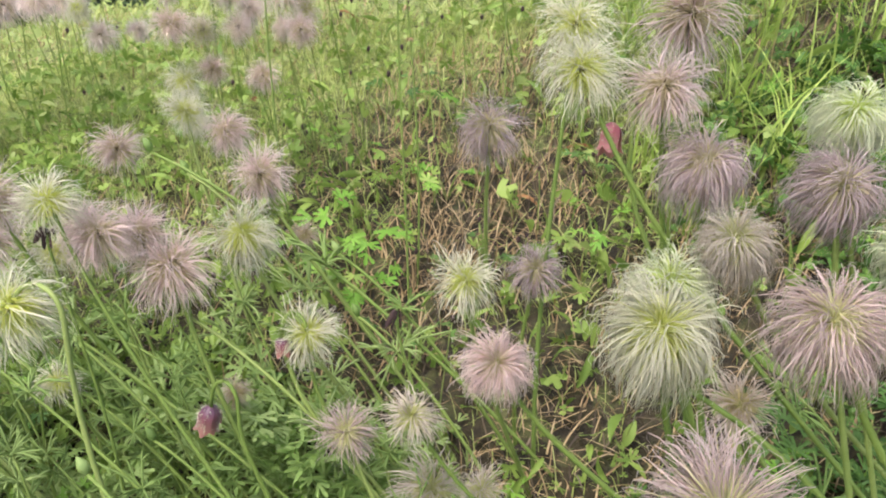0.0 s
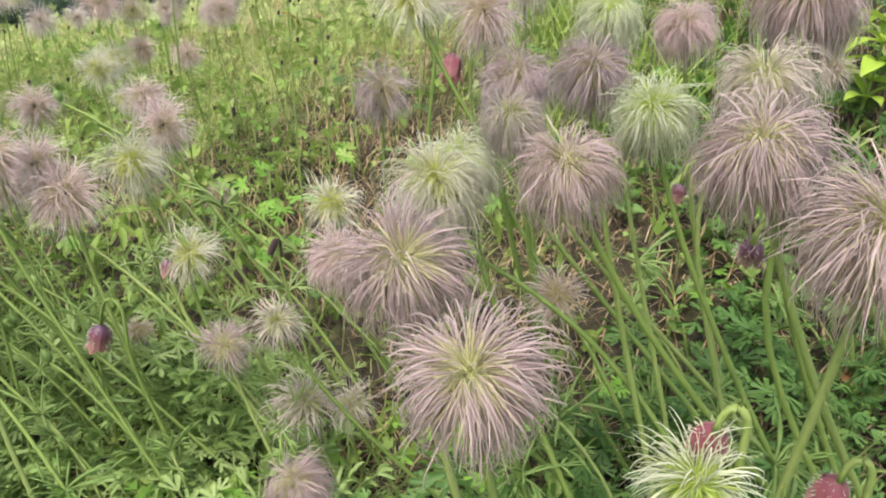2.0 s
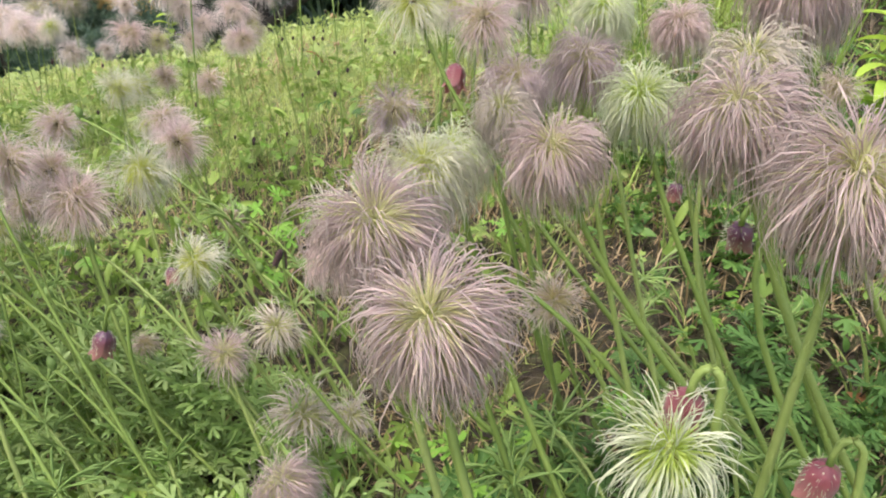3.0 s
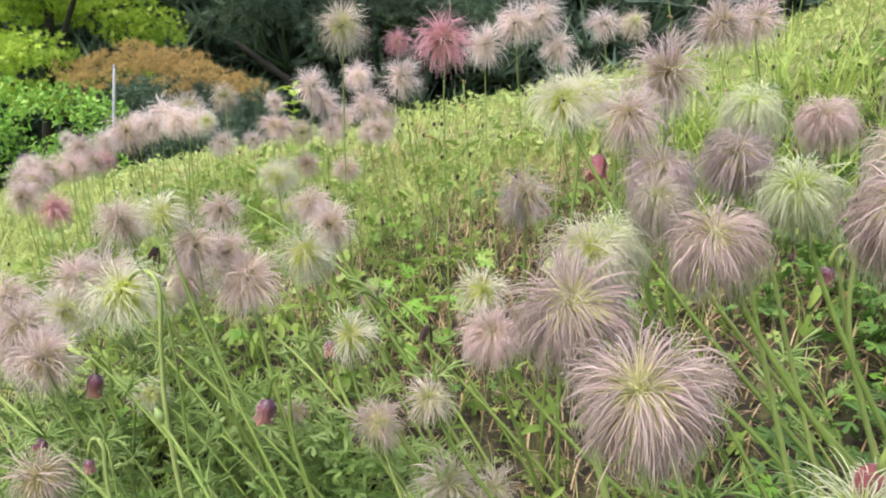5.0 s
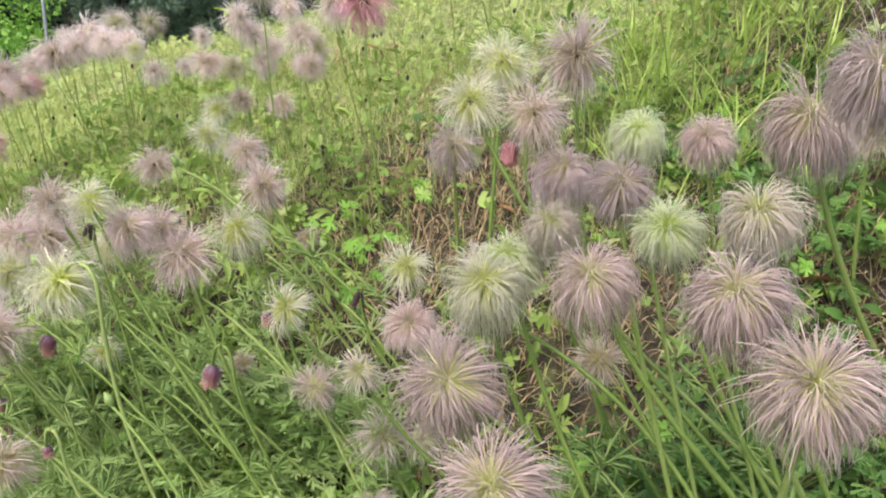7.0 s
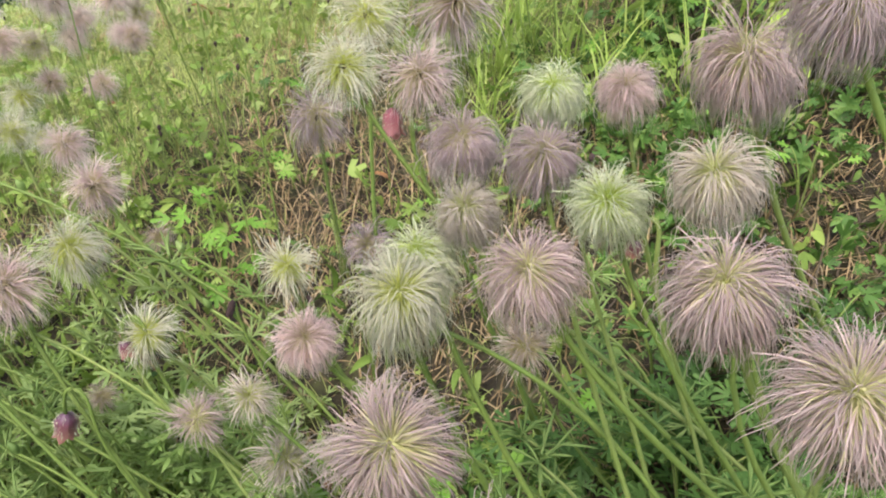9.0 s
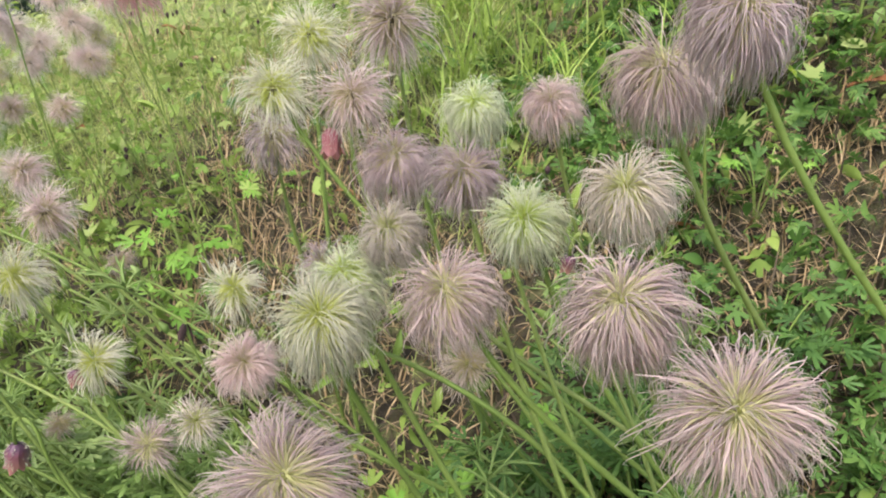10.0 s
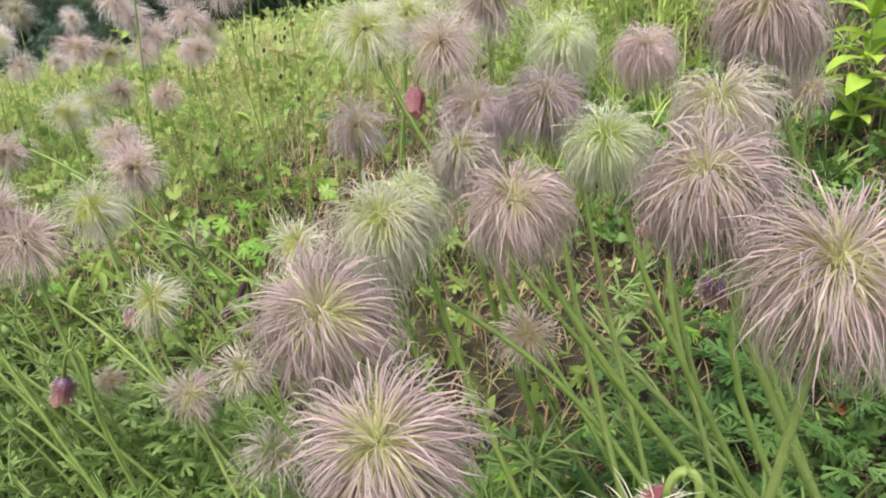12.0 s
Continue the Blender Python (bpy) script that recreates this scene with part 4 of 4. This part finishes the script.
# ---- leaf tufts and low plants ----
for i in range(34):
    leaf_tuft(rng.uniform(-0.40, 0.17), rng.uniform(0.24, 0.54), 8, rng.uniform(0.07, 0.12), FERNY)
# tufts under the right clump take the darker leaf colour to deepen the shade
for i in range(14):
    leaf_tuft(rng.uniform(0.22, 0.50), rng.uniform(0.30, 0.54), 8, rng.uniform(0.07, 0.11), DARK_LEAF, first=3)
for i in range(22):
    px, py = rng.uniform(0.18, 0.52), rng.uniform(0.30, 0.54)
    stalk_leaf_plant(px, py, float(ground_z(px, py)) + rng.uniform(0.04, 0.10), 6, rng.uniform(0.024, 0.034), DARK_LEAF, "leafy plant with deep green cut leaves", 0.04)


def leafy_shoot(x, y, height):
    """An upright shoot with a star of narrow leaf lobes at its tip."""
    root = tagged(new("pasqueflower_shoot", None), "upright hairy shoot ringed by a star of narrow leaf lobes", "plant", "leafy shoots on the bank")
    root.matrix_basis = Matrix.Translation((x, y, float(ground_z(x, y)) - 0.004))
    tip = np.array((-0.6 * height * rng.uniform(0, 1), 0.05 * height, height))
    piece("stem", stem_mesh([(0, 0, 0), (0.01, 0, height * 0.6), tip], 0.0014, 0.001, 9, 60), STEM, root)
    for k in range(2):
        piece("leaf_whorl", whorl_mesh(9, 0.024 - 0.006 * k), FERNY, root, m=Matrix.Translation(tip * (1 - 0.14 * k)) @ pose(0, 0, 0, rng.uniform(-15, 25), rng.uniform(-20, 20), k * 40))


def leaning_stalk(x, y, dx, dy, height, whorl):
    """A long hairy stalk that leans away from its root, with a ruff of lobes part of the way up."""
    root = tagged(new("leaning_flower_stalk", None), "long hairy green flower stalk leaning over the bank", "stalk", "leaning stalks on the bank")
    root.matrix_basis = Matrix.Translation((x, y, float(ground_z(x, y)) - 0.004))
    run = [np.zeros(3), np.array((dx * 0.35, dy * 0.35, height * 0.5)), np.array((dx * 0.75, dy * 0.75, height * 0.9)), np.array((dx, dy, height))]
    stem = piece("stem", stem_mesh(run, 0.0017, 0.0011, 12, 120), STEM, root)
    piece("leaf_whorl", whorl_mesh(10, 0.028), FERNY, stem, "ring of narrow grey-green leaf lobes", Matrix.Translation(arc(run, 12)[whorl]))
    bud = arc([run[3], run[3] + np.array((-0.002, 0, 0.006)), run[3] + np.array((-0.006, 0, 0.010))], 6)
    piece("bud", mesh_from("bud", *tubes(bud[None], np.array([0.0012, 0.0026, 0.0034, 0.003, 0.0018, 0.0004]), 7)), FERNY, stem, "small silky green bud")


for i in range(26):
    h = rng.uniform(0.12, 0.22)
    leaning_stalk(rng.uniform(-0.30, 0.20), rng.uniform(0.28, 0.58), -h * rng.uniform(0.8, 1.7), rng.uniform(-0.25, 0.15) * h, h, int(rng.integers(5, 9)))
for i in range(26):
    leafy_shoot(rng.uniform(-0.3, 0.2), rng.uniform(0.26, 0.50), rng.uniform(0.05, 0.12))
for i in range(40):
    leafy_shoot(rng.uniform(-0.36, 0.16), rng.uniform(0.30, 0.56), rng.uniform(0.09, 0.17))
for i in range(12):
    leafy_shoot(rng.uniform(0.3, 0.52), rng.uniform(0.28, 0.52), rng.uniform(0.06, 0.13))
for i in range(26):
    px, py = rng.uniform(-0.32, 0.16), rng.uniform(0.28, 0.52)
    stalk_leaf_plant(px, py, float(ground_z(px, py)) + rng.uniform(0.03, 0.08), 5, rng.uniform(0.022, 0.034), FERNY if i % 3 else BRIGHT_LEAF, "low plant with broad fresh green cut leaves")
stalk_leaf_plant(-0.05, 0.70, 0.365, 7, 0.044, BRIGHT_LEAF)
stalk_leaf_plant(-0.03, 0.655, 0.34, 5, 0.040, BRIGHT_LEAF)
stalk_leaf_plant(0.265, 0.365, 0.36, 4, 0.03, BRIGHT_LEAF)
stalk_leaf_plant(0.015, 0.80, 0.39, 5, 0.034, BRIGHT_LEAF)
stalk_leaf_plant(0.15, 0.46, 0.25, 5, 0.03, BRIGHT_LEAF)
for i in range(34):
    px, py = rng.uniform(-0.3, 0.65), rng.uniform(0.42, 1.0)
    stalk_leaf_plant(px, py, float(ground_z(px, py)) + rng.uniform(0.03, 0.07), 5, rng.uniform(0.018, 0.028), BRIGHT_LEAF if i % 2 else DARK_LEAF, "low plant with green toothed lobed leaves")
sapling(0.500, 0.755, 0.15, 26, 0.042, LIME, "young shoot with yellow-green pointed leaves")
sapling(0.60, 0.80, 0.08, 10, 0.020, HERB, "young shoot with fresh green leaves")
sapling(0.66, 0.70, 0.07, 9, 0.020, HERB, "young shoot with fresh green leaves")
sapling(-1.15, 1.95, 0.24, 16, 0.06, LIME, "young shoot with yellow-green pointed leaves")


# ---- behind the crest ----
def limb(points, r0, r1, k=10):
    return tubes(arc(points, k)[None], np.linspace(r0, r1, k), 7)


def foliage(template, clumps, per, size):
    """Leaves gathered in clumps: each clump (x, y, z, rx, ry, rz) is a loose shell."""
    sets = []
    for cx, cy, cz, rx, ry, rz in clumps:
        d = rng.normal(0, 1, (per, 3))
        d /= np.linalg.norm(d, axis=1, keepdims=True)
        d *= rng.uniform(0.35, 1.08, (per, 1)) ** 0.6
        p = d * (rx, ry, rz) + (cx, cy, cz)
        sets.append(strewn(template, p, turn_matrices(rng.uniform(0, 6.283, per), rng.normal(0, 0.9, per), rng.normal(0, 0.9, per)), rng.uniform(size * 0.6, size * 1.3, per)))
    return joined(sets)


def needle_tuft():
    v, f = [], []
    for i in range(7):
        a = i * 0.9
        c, s = math.cos(a), math.sin(a)
        o = len(v)
        v += [(0.05 * s, -0.05 * c, 0), (-0.05 * s, 0.05 * c, 0), (0.55 * c, 0.55 * s, 0.75)]
        f.append((o, o + 1, o + 2))
    return v, f


def plant(name, label, category, base, parts, group=""):
    root = new(name, None)
    root.empty_display_size = 0.2
    root.matrix_basis = Matrix.Translation(base)
    tagged(root, label, category, group)
    for pname, (v, f), material, plabel in parts:
        piece(pname, mesh_from(pname, np.asarray(v) - np.array(base), f), material, root, plabel)


def clumps_in(n, cx, cy, cz, rx, ry, rz, r, flat=0.6):
    out = []
    for i in range(n):
        a, b = rng.uniform(0, 6.283), rng.uniform(0, 1) ** 0.5
        out.append((cx + rx * b * math.cos(a), cy + ry * b * math.sin(a), cz + rng.uniform(-1, 1) * rz, r * rng.uniform(0.6, 1.2), r * rng.uniform(0.6, 1.2), r * flat * rng.uniform(0.6, 1.2)))
    return out


pine_clumps = clumps_in(46, -4.6, 8.0, 1.9, 2.6, 1.3, 0.9, 0.55)
plant("pine_tree", "dark spreading pine with twisted limbs", "tree", (-4.4, 8.0, -1.6), [
    ("trunk", joined([limb([(-4.4, 8.0, -1.6), (-4.2, 7.9, -0.4), (-4.6, 7.9, 0.6), (-4.5, 8, 2.0)], 0.16, 0.07),
                      limb([(-4.4, 7.9, 0.0), (-4.9, 7.3, 0.35), (-5.6, 6.9, 0.85)], 0.07, 0.03),
                      limb([(-4.4, 7.9, 0.2), (-3.6, 7.8, 0.8), (-3.0, 8.0, 1.4)], 0.07, 0.03)]), BARK, "dark furrowed trunk and limbs"),
    ("crown", foliage(needle_tuft(), pine_clumps, 150, 0.14), NEEDLE, "dark green needle clumps")])
orange_clumps = clumps_in(30, -4.7, 4.95, 0.08, 0.95, 0.5, 0.26, 0.26)
plant("shrub_pine", "low rounded pine with orange-brown shoots on top", "shrub", (-4.75, 4.95, -1.55), [
    ("stem", joined([limb([(-4.75, 4.95, -1.55), (-4.75 + 0.1 * a, 4.95, -0.8), (-4.75 + 0.42 * a, 4.95 + 0.2 * b, 0.1)], 0.05, 0.015) for a, b in ((-1, 0), (0.2, 1), (1, -0.5), (-0.4, -1), (0.6, 0.6))]), BARK, "bare dark stems"),
    ("crown", foliage(needle_tuft(), orange_clumps, 130, 0.085), NEEDLE, "dark needles"),
    ("new_growth", foliage(needle_tuft(), [(-4.75 + 1.05 * math.sin(k * 2.4) * (k / 26) ** 0.5, 4.9 + 0.5 * math.cos(k * 2.4) * (k / 26) ** 0.5, 0.60 - 0.26 * k / 26 + 0.05 * math.sin(k * 5), 0.17, 0.17, 0.10) for k in range(26)], 90, 0.06), ORANGE_TIP, "orange-brown young shoots")])
plant("broadleaf_bush", "dense rounded bush of fresh green leaves", "shrub", (-4.6, 3.6, -1.55), [
    ("stem", joined([limb([(-4.6, 3.6, -1.55), (-4.6 + 0.2 * a, 3.6, -0.9), (-4.6 + 0.6 * a, 3.6 + 0.3 * b, -0.2)], 0.03, 0.01) for a, b in ((-1, 0), (0.5, 1), (1, -0.5))]), BARK, ""),
    ("crown", foliage(oval_leaf(0.5), clumps_in(44, -5.0, 3.6, -0.32, 1.0, 0.7, 0.55, 0.3), 330, 0.045), SHRUB, "")])
plant("young_maple", "slender tree with yellow-green spring leaves", "tree", (-6.6, 5.2, -1.6), [
    ("trunk", joined([limb([(-6.6, 5.2, -1.6), (-6.5, 5.2, 0), (-6.6, 5.3, 2.4)], 0.08, 0.03), limb([(-6.5, 5.2, 0.2), (-6.0, 5.0, 0.9), (-5.6, 5.0, 1.6)], 0.04, 0.012)]), BARK, ""),
    ("crown", foliage(lobed_leaf(5, 1, 0.6), clumps_in(44, -6.2, 5.2, 1.1, 1.2, 0.8, 1.0, 0.34), 260, 0.075), LIME, "")])
wood = []
for i in range(620):
    a = rng.uniform(-1.3, 0.6)
    d = rng.uniform(11, 16)
    wood.append((d * math.sin(a), d * math.cos(a), -1.4 + 8 * rng.random() ** 1.2, 1.3, 1.0, 0.9))
v, f = foliage(needle_tuft(), wood, 60, 0.75)
tagged(piece("far_woods", mesh_from("far_woods", v, f), NEEDLE), "dark wooded slope behind the meadow", "trees", kind="stuff")


def stake():
    top, bottom = np.array((-3.07, 2.95, 0.51)), np.array((-3.05, 2.92, float(ground_z(-3.05, 2.92)) - 0.05))
    root = new("metal_stake", None)
    root.matrix_basis = Matrix.Translation(bottom)
    tagged(root, "thin grey galvanised stake driven into the meadow", "stake")
    d = top - bottom
    v, f = tubes(np.stack([np.zeros(3), d * 0.5, d])[None], np.array([0.0085, 0.0085, 0.0085]), 10)
    pole = piece("pole", mesh_from("pole", v, f), GALV, root)
    v, f = tubes(np.stack([d, d + (0, 0, 0.008), d + (0, 0, 0.014)])[None], np.array([0.010, 0.010, 0.005]), 10)
    piece("cap", mesh_from("cap", v, f), GALV, pole, "plain end cap")


stake()


# ---- fallen leaves and thin stalks ----
def fallen_leaf(x, y, size, lift=0.012):
    m = Matrix.Translation((x, y, float(ground_z(x, y)) + lift)) @ pose(0, 0, 0, rng.uniform(-20, 35), rng.uniform(-25, 25), rng.uniform(0, 360)) @ Matrix.Scale(size, 4)
    tagged(piece("fallen_leaf", OVAL_ME, DEAD, m=m), "dry orange-brown fallen leaf on the litter", "leaf", "fallen leaves")


for x, y, s in ((0.126, 0.877, 0.035), (0.09, 0.80, 0.03), (0.30, 0.43, 0.03), (-0.20, 0.55, 0.028), (0.12, 0.50, 0.025), (0.45, 0.62, 0.035), (0.62, 0.72, 0.04), (-0.05, 0.36, 0.03), (-0.27, 1.2, 0.04), (0.33, 0.36, 0.03), (0.5, 0.5, 0.03), (-0.35, 1.0, 0.03)):
    fallen_leaf(x, y, s)


def grass_stalk(x, y, dx, dy, height):
    z = float(ground_z(x, y))
    root = tagged(new("grass_stalk", None), "tall thin grass stalk standing in the meadow", "grass", "tall grass stalks")
    root.matrix_basis = Matrix.Translation((x, y, z - 0.004))
    path = arc([(0, 0, 0), (dx * 0.2, dy * 0.2, height * 0.5), (dx, dy, height)], 12)
    culm = piece("culm", mesh_from("culm", *tubes(path[None], np.linspace(0.0013, 0.0007, 12), 5)), STEM, root)
    n = 18
    i = rng.integers(9, 12, n)
    turns = turn_matrices(rng.uniform(0, 6.28, n), -rng.uniform(0.2, 0.8, n))
    v, f = strewn(oval_leaf(0.35), path[i], turns, np.full(n, 0.006))
    tagged(piece("seed_spike", mesh_from("seed_spike", v, f), STRAW, culm, "pale seed spikelets"), kind="stuff")


for x, y, dx, dy, h in ((0.02, 0.70, -0.05, 0.02, 0.30), (0.62, 1.1, 0.02, 0, 0.3), (0.55, 0.95, -0.04, 0, 0.32), (-0.25, 0.8, -0.05, 0, 0.2), (0.40, 0.9, -0.03, 0.02, 0.3), (0.30, 1.0, -0.06, 0, 0.26)):
    grass_stalk(x, y, dx, dy, h)
for i in range(16):
    grass_stalk(rng.uniform(0.1, 0.75), rng.uniform(0.85, 1.6), rng.uniform(-0.09, 0.02), rng.uniform(-0.03, 0.03), rng.uniform(0.14, 0.30))


def fallen_stalk():
    """A pale flower stalk that has sunk across the clump, hooked at its end."""
    A, B = np.array([0.246, 0.358, 0.456]), np.array([0.374, 0.338, 0.426])
    foot = B + (B - A) * 0.35
    foot[2] = float(ground_z(foot[0], foot[1])) + 0.01
    root = tagged(new("leaning_stalk", None), "pale green hairy flower stalk leaning low across the clump", "stalk")
    root.matrix_basis = Matrix.Translation(foot)
    tip = A + (A - B) * 0.12
    piece("stem", stem_mesh([foot * 0, (B - foot) * 1.1, A - foot, tip - foot], 0.0018, 0.0013, 16, 220), STEM, root)


fallen_stalk()


# ---- small things in the meadow ----
def seed_capsule(x, y, height):
    """A thin dry stalk with one dark capsule."""
    root = tagged(new("dark_seed_capsule", None), "tiny dark brown seed capsule on a thread-thin stalk", "seed capsule", "dark capsules in the meadow")
    root.matrix_basis = Matrix.Translation((x, y, float(ground_z(x, y)) - 0.003))
    dx = rng.uniform(-0.35, 0.1) * height
    path = arc([(0, 0, 0), (0, 0, height * 0.6), (dx, 0, height)], 7)
    piece("stalk", mesh_from("stalk", *tubes(path[None], np.linspace(0.0007, 0.0005, 7), 4)), STEM, root)
    s = rng.uniform(0.6, 1.0)
    body = np.array([(dx, 0, height - 0.001), (dx, 0, height + 0.0015 * s), (dx, 0, height + 0.0045 * s), (dx, 0, height + 0.007 * s), (dx, 0, height + 0.008 * s)])
    piece("capsule", mesh_from("capsule", *tubes(body[None], np.array([0.0006, 0.0024, 0.003, 0.0018, 0.0003]) * s, 7)), CAPSULE, root, "dark ribbed capsule")


CAPSULE = rough_surface("dark_capsule", [(0.3, (0.02, 0.012, 0.012)), (0.7, (0.07, 0.035, 0.035))], 300.0)
for i in range(120):
    seed_capsule(rng.uniform(-0.75, 0.35), rng.uniform(0.58, 1.45), rng.uniform(0.04, 0.11))

BLADES = [mesh_from("blade", *grass_blade(q)) for q in (0.2, 0.45, 0.7)]


def grass_tuft(x, y, blades, length):
    root = tagged(new("grass_tuft", None), "upright tuft of long fresh green grass blades", "grass", "long grass tufts")
    root.matrix_basis = Matrix.Translation((x, y, float(ground_z(x, y)) - 0.004))
    for i in range(blades):
        s = length * rng.uniform(0.6, 1.15)
        m = Matrix.Translation((rng.normal(0, 0.012), rng.normal(0, 0.012), 0)) @ pose(0, 0, 0, 0, 0, rng.uniform(0, 360)) @ pose(0, 0, 0, rng.uniform(-28, 4), 0, 0) @ Matrix.Diagonal((rng.uniform(0.0022, 0.0036), s, s, 1))
        piece("blade", BLADES[rng.integers(0, 3)], BLADE, root, m=m)


for x, y, n, ln in ((0.27, 0.74, 22, 0.15), (0.34, 0.80, 24, 0.16), (0.42, 0.78, 20, 0.15), (0.22, 0.83, 18, 0.13), (0.48, 0.86, 20, 0.15), (0.36, 0.92, 20, 0.14), (0.24, 1.00, 26, 0.16), (0.33, 1.05, 26, 0.17), (0.18, 1.12, 24, 0.15), (0.28, 1.18, 26, 0.16), (0.40, 1.10, 24, 0.16), (0.42, 0.98, 22, 0.15), (0.30, 0.90, 24, 0.15), (0.22, 0.94, 24, 0.15), (0.36, 1.16, 26, 0.17), (0.14, 0.42, 14, 0.07), (-0.1, 0.5, 16, 0.08), (-0.3, 0.55, 16, 0.09), (0.0, 0.35, 14, 0.09)):
    grass_tuft(x, y, n, ln)


def withered_flower(x, y, z):
    """A spent flower: twisted brown sepals hanging from a bent stalk."""
    bx = x + 0.05
    foot = np.array((bx, y, float(ground_z(bx, y)) - 0.004))
    root = tagged(new("withered_pasqueflower", None), "withered pasqueflower with twisted dark brown sepals", "flower")
    root.matrix_basis = Matrix.Translation(foot)
    top = np.array((x, y, z)) - foot
    piece("stem", stem_mesh([foot * 0, top * 0.5 + (0.03, 0, 0.02), top + (0.004, 0, -0.05), top], 0.0013, 0.001, 12, 60), STEM, root)
    for k in range(4):
        m = Matrix.Translation(top) @ pose(0, 0, 0, rng.uniform(-15, 15), rng.uniform(-35, -5), k * 90) @ Matrix.Diagonal((0.7, 0.6, 1.25, 1))
        piece("sepal", PETAL_THIN, CAPSULE, root, m=m)


withered_flower(-0.150, 0.40, 0.432)
withered_flower(0.075, 0.46, 0.40)
